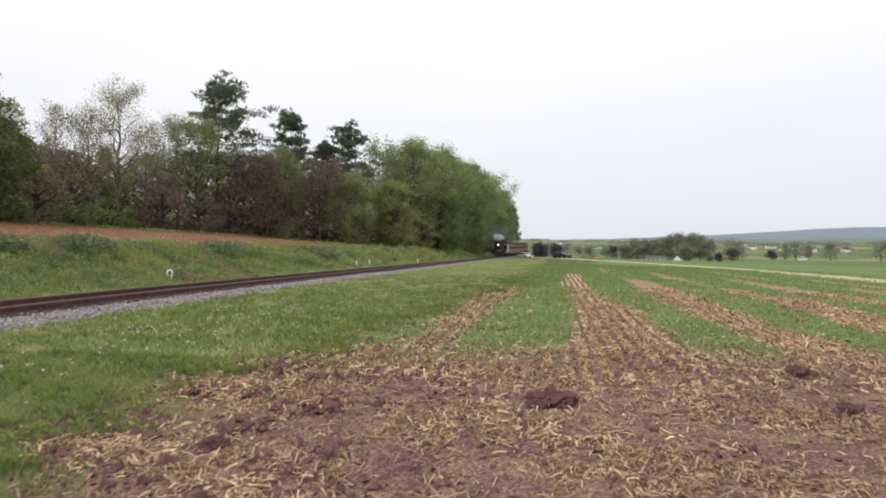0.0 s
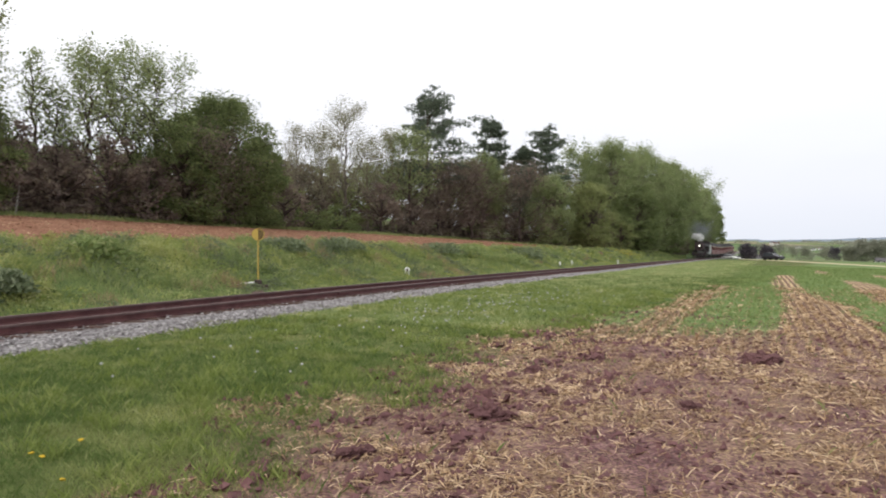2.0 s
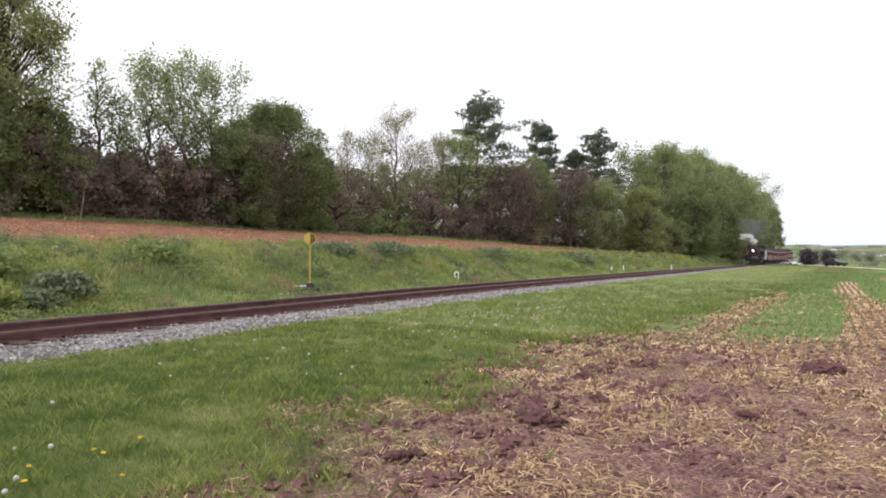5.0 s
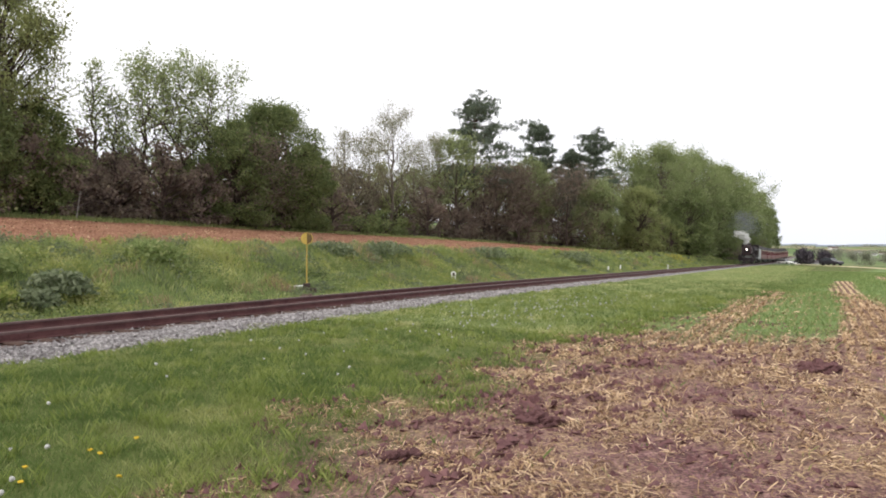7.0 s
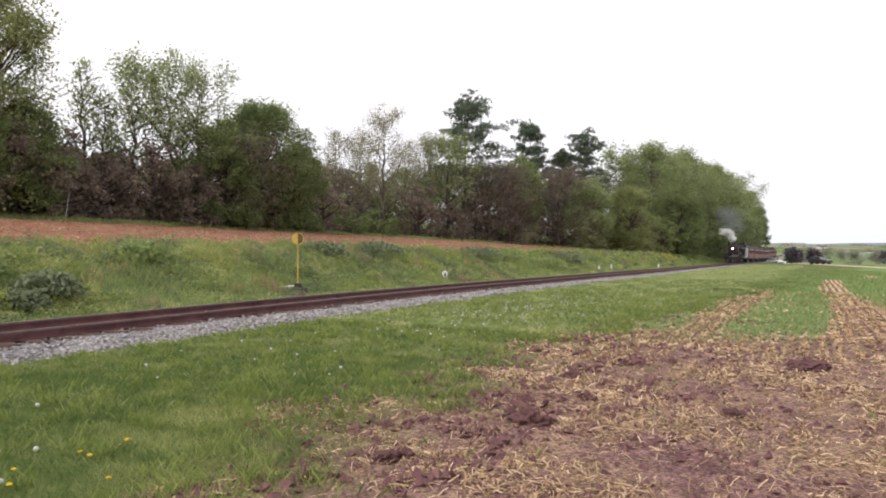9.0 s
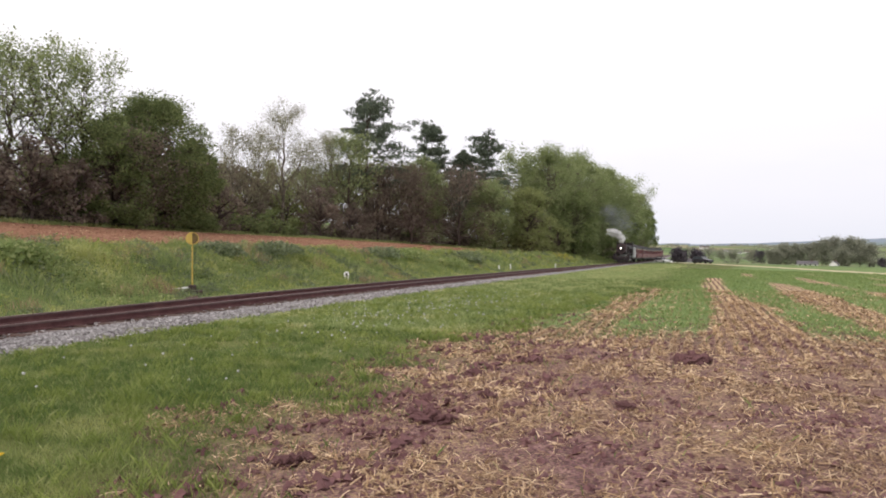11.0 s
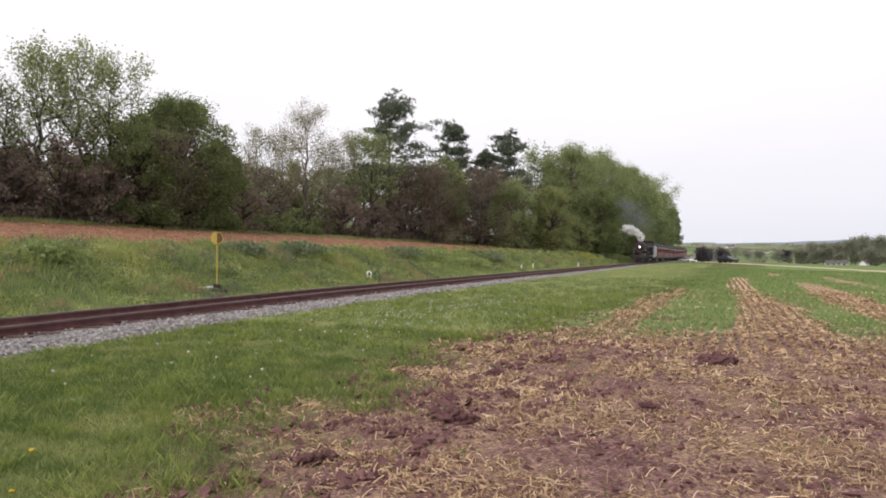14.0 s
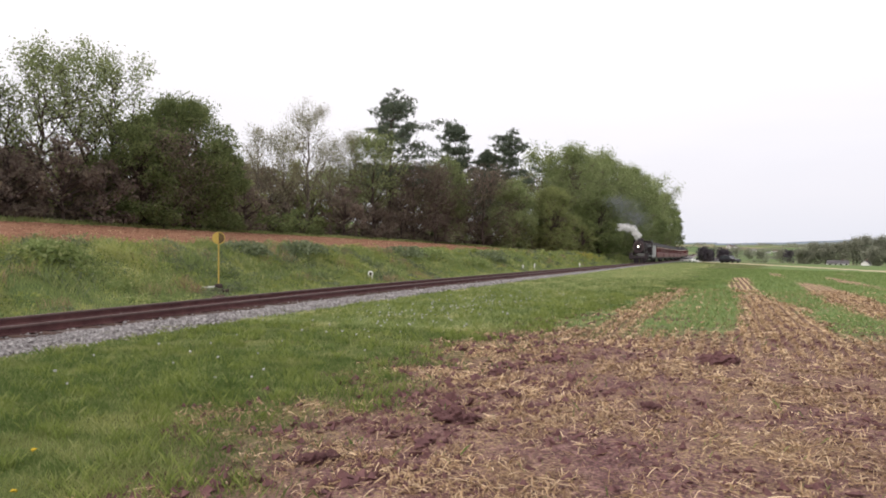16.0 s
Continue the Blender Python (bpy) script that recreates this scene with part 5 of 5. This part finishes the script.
def make_distance():
    make_road()
    # copse with a low white house before it
    for i, (az, r, h, w) in enumerate(((26.9, 470, 9, 11), (27.6, 478, 12, 12), (28.3, 492, 12, 13), (29.2, 500, 13, 14), (30.0, 484, 15, 15), (30.8, 492, 16.5, 16), (31.6, 482, 16, 16), (32.3, 490, 15, 15), (32.9, 478, 12, 12), (31.2, 470, 9, 12), (27.1, 486, 8, 9))):
        far_tree(az, r, h, w, HAZEDLEAF, "broad tree of a copse in the valley, its green paled by painted haze", 700 + i, 5200)
    for i, (az, r, h, w, leaf) in enumerate(((33.65, 470, 4.2, 5.5, PURPLE), (34.4, 600, 15, 17, HAZEDLEAF), (35.0, 590, 13, 13, HAZEDLEAF), (34.6, 500, 5.5, 11, PURPLE), (37.2, 640, 6, 9, PURPLE), (38.1, 560, 11, 11, HAZEDLEAF),
                                             (38.8, 565, 12.5, 14, HAZEDLEAF), (39.6, 600, 10, 12, HAZEDLEAF), (41, 560, 12, 13, HAZEDLEAF), (24.1, 520, 7, 12, HAZEDLEAF), (25.4, 560, 8, 12, HAZEDLEAF), (26.0, 540, 9, 9, PURPLE), (23.3, 900, 8, 20, HAZEDLEAF), (22.4, 950, 9, 24, HAZEDLEAF), (21.2, 980, 10, 24, HAZEDLEAF), (44, 520, 12, 14, HAZEDLEAF))):
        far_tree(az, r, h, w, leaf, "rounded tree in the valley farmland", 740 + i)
    far_tree(20.15, 172, 3.0, 2.6, PURPLE, "small dark-stemmed bush at the end of the field", 790, 2200, "bushes at the field's end")
    far_tree(20.5, 178, 2.7, 2.4, PURPLE, "small dark-stemmed bush at the end of the field", 791, 1800, "bushes at the field's end")
    far_tree(21.6, 163, 2.4, 2.6, PURPLE, "dark purple-leaved bush at the end of the field", 792, 2400, "bushes at the field's end")
    x, y, z = far_place(22.0, 160)
    car(x, y, -60, CARDARK, "dark parked car at the end of the field track", 1.0, 4.2)
    for az, r in ((19.05, 222), (19.5, 250)):
        x, y, z = far_place(az, r)
        car(x, y, -62, CARWHITE, "white car parked beside the railway", 0.95)
    x, y, z = far_place(30.23, 428)
    car(x, y, 10, CARRED, "dark red car on the valley lane", 1.0, 4.6)
    house(29.05, 455, 10.5, 6.5, 2.2, 1.7, 6, GREYROOF, "low white house with a grey roof before a copse", 4)
    house(30.78, 460, 3.8, 4.0, 2.2, 1.6, 70, GREYROOF, "small white outbuilding beside the house", 1)
    house(20.9, 430, 6.0, 6.0, 3.6, 2.0, 20, GREYROOF, "white house with a grey roof far off", 2)
    for az, r, w, h, roof in ((23.6, 1500, 17, 5, GREYROOF), (25.1, 1400, 16, 4, REDROOF), (25.6, 1250, 12, 4.5, GREYROOF), (24.6, 1300, 10, 4, GREYROOF), (27.9, 1500, 16, 7, GREYROOF), (22.2, 1900, 22, 8, REDROOF), (21.9, 2000, 14, 8, GREYROOF),
                              (36.0, 1400, 18, 7, GREYROOF), (37.2, 1500, 24, 5, GREYROOF), (37.9, 1300, 12, 7, REDROOF), (38.7, 1400, 20, 7, GREYROOF), (39.3, 620, 8, 5, GREYROOF), (39.9, 1300, 18, 7, GREYROOF), (35.4, 1700, 14, 7, GREYROOF), (42, 1300, 18, 7, REDROOF)):
        house(az, r, w * 0.7, w * 0.42, h * 0.7, h * 0.42, (az * 37) % 60 - 30, roof, "white farm building far off in the valley", 3)
    # woods and hedges of the far valley
    rng = np.random.default_rng(91)
    at, size = [], []
    for _ in range(170):
        az, r = rng.uniform(16, 66), rng.uniform(950, 2900)
        x, y, z = far_place(az, r)
        k, h, w = 110, rng.uniform(4, 8), rng.uniform(10, 40)
        p = rng.normal(0, 1, (k, 3)) * np.array([w / 2, 5, h * 0.28]) + np.array([x, y, z + h * 0.45])
        p[:, 2] = np.maximum(p[:, 2], z + 0.3)
        at.append(p)
        size += [1.1 * (r / 600) ** 0.7] * k
    at = np.concatenate(at)
    tagged(new("far_woods", arrays("far_woods", *flakes(rng, at, np.array(size)), HAZEDLEAF)), "hedges and small woods of the distant valley", "woods", kind="stuff")


make_distance()


# ---- steam and smoke ----
STEAM = leafy("white_steam", (0.84, 0.84, 0.84), (0.90, 0.90, 0.90), (0.94, 0.94, 0.94), 0.55)
SMOKE = leafy("grey_smoke", (0.22, 0.235, 0.27), (0.29, 0.305, 0.34), (0.36, 0.375, 0.41), 0.5)


def puff_mesh(name, seed, spread_by, count, size, mat):
    rng = np.random.default_rng(seed)
    c = rng.normal(0, 0.55, (7, 3))
    at = (c[rng.integers(0, 7, count)] + rng.normal(0, 0.42, (count, 3))) * np.array(spread_by)
    return arrays(name, *flakes(rng, at, size), mat)


def make_plume():
    plume = []
    for i in range(6):
        ob = new("steam_puff", puff_mesh("steam_puff", 600 + i, (0.42 + 0.05 * i, 0.42 + 0.05 * i, 0.36), 1500, 0.13, STEAM))
        plume.append((tagged(ob, "puff of white steam over the smokestack", "steam", "steam plume of the locomotive"), i))
    smoke = []
    for i in range(6):
        ob = new("smoke_puff", puff_mesh("smoke_puff", 620 + i, (1.7, 1.7, 1.3), 3600, 0.05, SMOKE))
        smoke.append((tagged(ob, "thin drifting puff of grey coal smoke", "smoke", "smoke of the locomotive"), i))
    return plume, smoke


PLUME, SMOKES = make_plume()


# ---- the train ----
GRADE = math.degrees(math.atan(0.0118))
HEADING = math.degrees(math.atan2(-UY, -UX))
BLACK = worn("loco_black", (0.016, 0.010, 0.012), (0.036, 0.026, 0.028), 4, 0.55, 0.35)
SMOKEBOX = worn("smokebox_graphite", (0.040, 0.026, 0.028), (0.080, 0.056, 0.058), 5, 0.7, 0.25)
GREYPAINT = worn("grey_paint", (0.32, 0.33, 0.33), (0.46, 0.47, 0.47), 3, 0.6, 0.3)
REDCOACH = worn("maroon_paint", (0.12, 0.014, 0.018), (0.19, 0.028, 0.032), 3, 0.45, 0.5)
ROOF = worn("coach_roof", (0.06, 0.055, 0.06), (0.11, 0.105, 0.11), 3, 0.9, 0.1)
CREAM = worn("cream_paint", (0.50, 0.45, 0.33), (0.62, 0.57, 0.45), 5, 0.6, 0.3)
IRON = worn("oily_iron", (0.02, 0.018, 0.017), (0.06, 0.052, 0.048), 6, 0.5, 0.5, 0.4)
BRIGHT = worn("bright_steel", (0.30, 0.29, 0.28), (0.5, 0.49, 0.48), 6, 0.35, 0.5, 0.8)
BRASS = worn("brass", (0.45, 0.30, 0.09), (0.62, 0.45, 0.16), 6, 0.3, 0.5, 0.9)


def glass_material():
    n = Nodes("window_glass", 0.08, 0.6)
    return n.done((0.03, 0.035, 0.04))


def lamp_material():
    n = Nodes("headlight_glow", 0.2, 0.5)
    n.bsdf.inputs["Emission Color"].default_value = (1.0, 0.90, 0.78, 1)
    n.bsdf.inputs["Emission Strength"].default_value = 4.5
    return n.done((0.9, 0.85, 0.75))


GLASS, GLOW = glass_material(), lamp_material()
WHEELS = []


def wheel_mesh(name, r, spokes):
    bm = bmesh.new()
    rod(bm, (0, -0.07, 0), (0, 0.07, 0), r * 0.22, sides=12)
    for i in range(24):
        w0, w1 = 2 * math.pi * i / 24, 2 * math.pi * (i + 1) / 24
        ring = [(r, -0.07), (r, 0.07), (r * 0.86, 0.07), (r * 0.86, -0.07)]
        a = [bm.verts.new((q * math.cos(w0), y, q * math.sin(w0))) for q, y in ring]
        b = [bm.verts.new((q * math.cos(w1), y, q * math.sin(w1))) for q, y in ring]
        for j in range(4):
            bm.faces.new((a[j], b[j], b[(j + 1) % 4], a[(j + 1) % 4]))
    for i in range(spokes):
        w = 2 * math.pi * i / spokes
        rod(bm, (0, 0, 0), (r * 0.9 * math.cos(w), 0, r * 0.9 * math.sin(w)), 0.035, sides=5)
    me = bpy.data.meshes.new(name)
    bm.to_mesh(me)
    bm.free()
    me.materials.append(IRON)
    return me


DRIVER, SMALL = wheel_mesh("driving_wheel", 0.66, 11), wheel_mesh("wheel", 0.42, 8)


def add_wheel(thing, me, name, x, y, r):
    ob = child(name, me, thing, pose(x, y, r))
    WHEELS.append((ob, x, y, r))


def make_engine():
    e = empty("steam_locomotive", Matrix(), "black steam locomotive with a lit headlight, hauling a train", "locomotive")
    bm = bmesh.new()
    rod(bm, (-7.2, 0, 2.45), (-1.7, 0, 2.45), 0.86, 0.80, 28)
    for x in (-6.2, -5.0, -3.8, -2.6):
        rod(bm, (x - 0.04, 0, 2.45), (x + 0.04, 0, 2.45), 0.875, sides=28)
    part("boiler", bm, BLACK, e, "round black boiler with bands")
    bm = bmesh.new()
    rod(bm, (-1.7, 0, 2.45), (-0.05, 0, 2.45), 0.84, sides=28)
    rod(bm, (-0.05, 0, 2.45), (0.0, 0, 2.45), 0.80, 0.74, 28)
    sb = part("smokebox", bm, SMOKEBOX, e, "graphite-grey smokebox")
    bm = bmesh.new()
    rod(bm, (0.0, 0, 2.45), (0.09, 0, 2.45), 0.56, 0.42, 24)
    for i in range(10):
        w = i * math.pi / 5
        rod(bm, (0.0, 0.65 * math.cos(w), 2.45 + 0.65 * math.sin(w)), (0.05, 0.65 * math.cos(w), 2.45 + 0.65 * math.sin(w)), 0.035, sides=6)
    part("smokebox_door", bm, BLACK, sb, "round bolted smokebox door")
    bm = bmesh.new()
    rod(bm, (0.05, 0, 2.5), (0.42, 0, 2.5), 0.20, 0.25, 20)
    hl = part("headlight", bm, BLACK, e, "round headlight housing")
    bm = bmesh.new()
    rod(bm, (0.42, 0, 2.5), (0.45, 0, 2.5), 0.13, sides=20)
    part("lens", bm, GLOW, hl, "glowing headlight lens")
    bm = bmesh.new()
    rod(bm, (-0.85, 0, 3.2), (-0.85, 0, 3.85), 0.24, 0.27, 18)
    rod(bm, (-0.85, 0, 3.85), (-0.85, 0, 3.97), 0.33, 0.31, 18)
    part("smokestack", bm, BLACK, e, "short black smokestack with a rim")
    for name, x, r, h in (("sand_dome", -2.5, 0.36, 0.42), ("steam_dome", -4.3, 0.42, 0.5)):
        bm = bmesh.new()
        rod(bm, (x, 0, 3.1), (x, 0, 3.2 + h * 0.7), r, sides=18)
        ball(bm, (x, 0, 3.2 + h * 0.7), r, 0.5, 18, 8)
        part(name, bm, BLACK, e)
    bm = bmesh.new()
    rod(bm, (-1.75, 0, 3.28), (-1.75, 0, 3.5), 0.14, 0.06, 12)
    part("bell", bm, BRASS, e, "brass bell")
    # cab
    bm = bmesh.new()
    for y0, y1 in ((-1.45, -1.39), (1.39, 1.45)):
        box(bm, -9.1, -7.1, y0, y1, 1.35, 2.35)
        box(bm, -9.1, -7.1, y0, y1, 3.15, 3.45)
        for x in (-9.1, -8.15, -7.25):
            box(bm, x, x + 0.15, y0, y1, 2.35, 3.15)
    for y0, y1 in ((-1.41, -0.8), (0.8, 1.41)):
        box(bm, -7.16, -7.1, y0, y1, 1.35, 2.5)
    box(bm, -7.16, -7.1, -1.41, 1.41, 3.1, 3.45)
    cab = part("cab", bm, BLACK, e, "black cab with open side windows")
    bm = bmesh.new()
    V = []
    for x in (-9.4, -6.9):
        V.append([bm.verts.new((x, 1.58 * math.sin(a), 3.35 + 0.42 * math.cos(a) - 0.0)) for a in np.linspace(-1.35, 1.35, 11)])
    for j in range(10):
        bm.faces.new((V[0][j], V[0][j + 1], V[1][j + 1], V[1][j]))
    bmesh.ops.solidify(bm, geom=bm.faces[:], thickness=0.06)
    part("cab_roof", bm, BLACK, cab)
    # running gear
    bm = bmesh.new()
    box(bm, -9.0, 0.1, -0.5, 0.5, 0.65, 1.2, 0.02)
    part("engine_frame", bm, IRON, e)
    for y in (-1.12, 1.12):
        bm = bmesh.new()
        box(bm, -7.2, 0.1, min(y, y * 1.3), max(y, y * 1.3), 1.55, 1.61)
        part("running_board", bm, BLACK, e)
        bm = bmesh.new()
        rod(bm, (-1.5, y, 0.95), (-0.3, y, 0.95), 0.36, sides=18)
        box(bm, -1.45, -0.35, y - 0.3, y + 0.3, 1.1, 1.65, 0.03)
        part("cylinder", bm, BLACK, e, "steam cylinder with its valve chest")
        bm = bmesh.new()
        box(bm, -7.0, -2.3, y - 0.03 + 0.05 * (1 if y > 0 else -1), y + 0.03 + 0.05 * (1 if y > 0 else -1), 0.55, 0.66)
        rod(bm, (-5.2, y * 1.07, 0.62), (-1.5, y * 1.07, 0.95), 0.045, sides=8)
        part("side_rod", bm, BRIGHT, e, "steel side rod")
        for x in (-2.6, -4.05, -5.5, -6.95):
            add_wheel(e, DRIVER, "driving_wheel", x, 0.75 * (1 if y > 0 else -1), 0.66)
        add_wheel(e, SMALL, "pilot_wheel", -0.6, 0.75 * (1 if y > 0 else -1), 0.42)
    bm = bmesh.new()
    box(bm, 0.1, 0.35, -1.35, 1.35, 0.85, 1.2, 0.02)
    part("pilot_beam", bm, BLACK, e)
    bm = bmesh.new()
    for i in range(15):
        y = -1.2 + 2.4 * i / 14
        rod(bm, (0.32, y, 0.9), (0.95 - 0.35 * abs(y), y * 0.95, 0.18), 0.03, sides=5)
    rod(bm, (0.55, -1.15, 0.18), (0.95, 0, 0.18), 0.05, sides=6)
    rod(bm, (0.55, 1.15, 0.18), (0.95, 0, 0.18), 0.05, sides=6)
    part("pilot", bm, BLACK, e, "slatted pilot in front of the wheels")
    for y in (-0.95, 0.95):
        bm = bmesh.new()
        rod(bm, (0.2, y, 1.2), (0.2, y, 1.95), 0.02, sides=6)
        rod(bm, (0.2, y, 1.95), (-0.1, y * 0.8, 2.2), 0.02, sides=6)
        part("handrail", bm, BRIGHT, e)
    # a tall, stout engine: fuller above the running gear
    for ob in e.children_recursive:
        if "wheel" not in ob.name:
            for v in ob.data.vertices:
                v.co.y *= 1.08
                if v.co.z > 1.0:
                    v.co.z = 1.0 + (v.co.z - 1.0) * 1.2
    return e


def make_tender():
    e = empty("tender", Matrix(), "grey-sided coal tender behind the locomotive", "tender")
    bm = bmesh.new()
    box(bm, -8.7, -0.2, -1.42, 1.42, 1.05, 3.15, 0.08)
    part("tank", bm, GREYPAINT, e, "weathered grey water tank")
    bm = bmesh.new()
    box(bm, -4.3, -0.3, -1.38, -1.3, 3.15, 3.55)
    box(bm, -4.3, -0.3, 1.3, 1.38, 3.15, 3.55)
    box(bm, -4.36, -4.28, -1.38, 1.38, 3.15, 3.55)
    part("coal_boards", bm, BLACK, e)
    bm = bmesh.new()
    bmesh.ops.create_grid(bm, x_segments=14, y_segments=10, size=1, matrix=Matrix.LocRotScale((-2.3, 0, 3.25), None, (1.95, 1.28, 1)))
    rng = np.random.default_rng(3)
    for v in bm.verts:
        v.co.z += 0.3 * math.exp(-((v.co.x + 2.3) / 1.5) ** 2 - (v.co.y / 0.9) ** 2) + rng.normal(0, 0.04)
    part("coal", bm, BLACK, e, "heap of black coal")
    bm = bmesh.new()
    box(bm, -8.8, 0, -1.3, 1.3, 0.8, 1.05, 0.02)
    part("underframe", bm, IRON, e)
    for y in (-0.75, 0.75):
        for x in (-1.2, -2.7, -6.2, -7.7):
            add_wheel(e, SMALL, "wheel", x, y, 0.42)
    return e


def make_coach():
    e = empty("passenger_coach", Matrix(), "maroon wooden passenger coach with a grey clerestory roof", "railway coach", "coaches of the train")
    L = 17.6
    bm = bmesh.new()
    n = 13
    for y0, y1 in ((-1.46, -1.40), (1.40, 1.46)):
        box(bm, -L, -0.9, y0, y1, 1.0, 1.95)
        box(bm, -L, -0.9, y0, y1, 2.75, 3.05)
        for i in range(n + 1):
            x = -L + 0.1 + (L - 1.3) * i / n
            box(bm, x - 0.14, x + 0.24, y0, y1, 1.95, 2.75)
    for x in (-L, -0.96):
        box(bm, x, x + 0.06, -1.40, -0.4, 1.0, 3.05)
        box(bm, x, x + 0.06, 0.4, 1.40, 1.0, 3.05)
        box(bm, x, x + 0.06, -0.4, 0.4, 2.8, 3.05)
    body = part("body", bm, REDCOACH, e, "maroon side walls with a row of windows")
    bm = bmesh.new()
    box(bm, -L + 0.07, -1.0, -1.385, 1.385, 1.0, 1.08)
    part("coach_floor", bm, IRON, e)
    pane = bmesh.new()
    box(pane, -0.46, 0.46, -0.01, 0.01, 1.96, 2.74)
    me = bpy.data.meshes.new("pane")
    pane.to_mesh(me)
    pane.free()
    me.materials.append(GLASS)
    for i in range(n):
        for y in (-1.42, 1.42):
            child("pane", me, body, pose(-L + 0.15 + (L - 1.3) * (i + 0.5) / n, y, 0))
    bm = bmesh.new()
    box(bm, -L, 0, -1.35, 1.35, 0.8, 1.0, 0.02)
    part("underframe", bm, IRON, e)
    bm = bmesh.new()
    sec = [(-1.56, 3.0), (-1.5, 3.18), (-1.1, 3.42), (-0.72, 3.52), (-0.70, 3.78), (-0.4, 3.9), (0, 3.94), (0.4, 3.9), (0.70, 3.78), (0.72, 3.52), (1.1, 3.42), (1.5, 3.18), (1.56, 3.0)]
    a = [bm.verts.new((0.05, y, z)) for y, z in sec]
    b = [bm.verts.new((-L - 0.2, y, z)) for y, z in sec]
    for j in range(len(sec)):
        bm.faces.new((a[j], a[(j + 1) % len(sec)], b[(j + 1) % len(sec)], b[j]))
    bm.faces.new(a)
    bm.faces.new(b[::-1])
    part("roof", bm, ROOF, e, "dark grey clerestory roof")
    bm = bmesh.new()
    for y in (-1.468, 1.468):
        box(bm, -L + 0.5, -1.4, y - 0.006, y + 0.006, 2.84, 2.94)
    part("letter_board", bm, CREAM, e, "pale lettering strip")
    for y in (-0.75, 0.75):
        for x in (-2.2, -4.2, -L + 2.6, -L + 0.8):
            child("wheel", SMALL, e, pose(x, y, 0.42))
    for x in (-3.2, -L + 1.7):
        bm = bmesh.new()
        for y in (-1.0, 1.0):
            box(bm, x - 1.5, x + 1.5, y - 0.06, y + 0.06, 0.4, 0.72, 0.03)
        part("bogie_frame", bm, IRON, e)
    return e


ENGINE, TENDER = make_engine(), make_tender()
COACHES = [make_coach()]
for _ in range(7):
    COACHES.append(copy_thing(COACHES[0], Matrix()))
COACH_GAP = 18.2
TRAIN = [(ENGINE, 0.0), (TENDER, 9.6)] + [(c, 19.0 + COACH_GAP * i) for i, c in enumerate(COACHES)]


# place of the headlight along the railway, by time
def front(t):
    return float(np.interp(t, [0, 2.0, 4.5, 7.0, 9.5, 12.5, 16.0], [171.5, 166.3, 159.5, 151.5, 142.0, 133.2, 123.4]))


def on_rails(s):
    x, y = plan(s, TRACK)
    return pose(x, y, float(base(s)) + RAIL, 0, -GRADE, HEADING)


def motions():
    """The train rolls towards the eye, its wheels turning."""
    for thing, behind in TRAIN:
        walk(thing, [(t, on_rails(front(t) + behind)) for t in np.linspace(0, 16, 17)])
    rolling = list(WHEELS)
    for coach in COACHES:
        rolling += [(ob, ob.location.x, ob.location.y, 0.42) for ob in coach.children if ob.name.startswith("wheel")]
    for ob, x, y, r in rolling:
        walk(ob, [(t, pose(x, y, r, 0, math.degrees((front(0) - front(t)) / r), 0)) for t in np.linspace(0, 16, 108)])
    # steam leans further across the track as the train comes on
    for ob, i in PLUME:
        rows = []
        for t in np.arange(0, 16.01, 0.5):
            x, y = plan(front(t) + 0.85, TRACK)
            g = float(np.interp(t, [0, 1.5, 3, 4.5, 7, 12, 16], [0.10, 0.14, 0.45, 0.75, 0.8, 0.9, 1.1]))
            over = float(np.interp(t, [0, 4.5, 7, 9, 12, 16], [0.8, 0.95, 0.75, 0.8, 0.9, 1.0]))
            u = i / 5
            w = 2.2 * u * g * over + 0.12 * math.sin(2.1 * t + i)
            z = float(base(front(t))) + RAIL + 4.5 + (2.1 * u ** 0.8 * g * (1.35 - 0.6 * over)) + 0.12 * math.sin(1.7 * t + 2 * i)
            rows.append((t, pose(x + NX * w, y + NY * w, z, 0, 0, 12 * math.sin(0.6 * t + i))))
        walk(ob, rows)
    for ob, i in SMOKES:
        rows = []
        for t in np.arange(0, 16.01, 0.5):
            x, y = plan(front(t) + 2.0 + 0.5 * i, TRACK)
            g = float(np.interp(t, [0, 4.5, 7, 12, 16], [0.10, 0.55, 0.75, 0.9, 1.0]))
            u = i / 5
            w = (0.3 + 4.2 * u) * g * float(np.interp(t, [0, 8, 16], [0.2, 0.35, 1.0])) + 0.2 * math.sin(0.9 * t + i)
            z = float(base(front(t))) + RAIL + 4.9 + (2.0 + 4.0 * u) * g
            rows.append((t, pose(x + NX * w, y + NY * w, z, 0, 0, 9 * math.sin(0.5 * t + i))))
        walk(ob, rows)


motions()
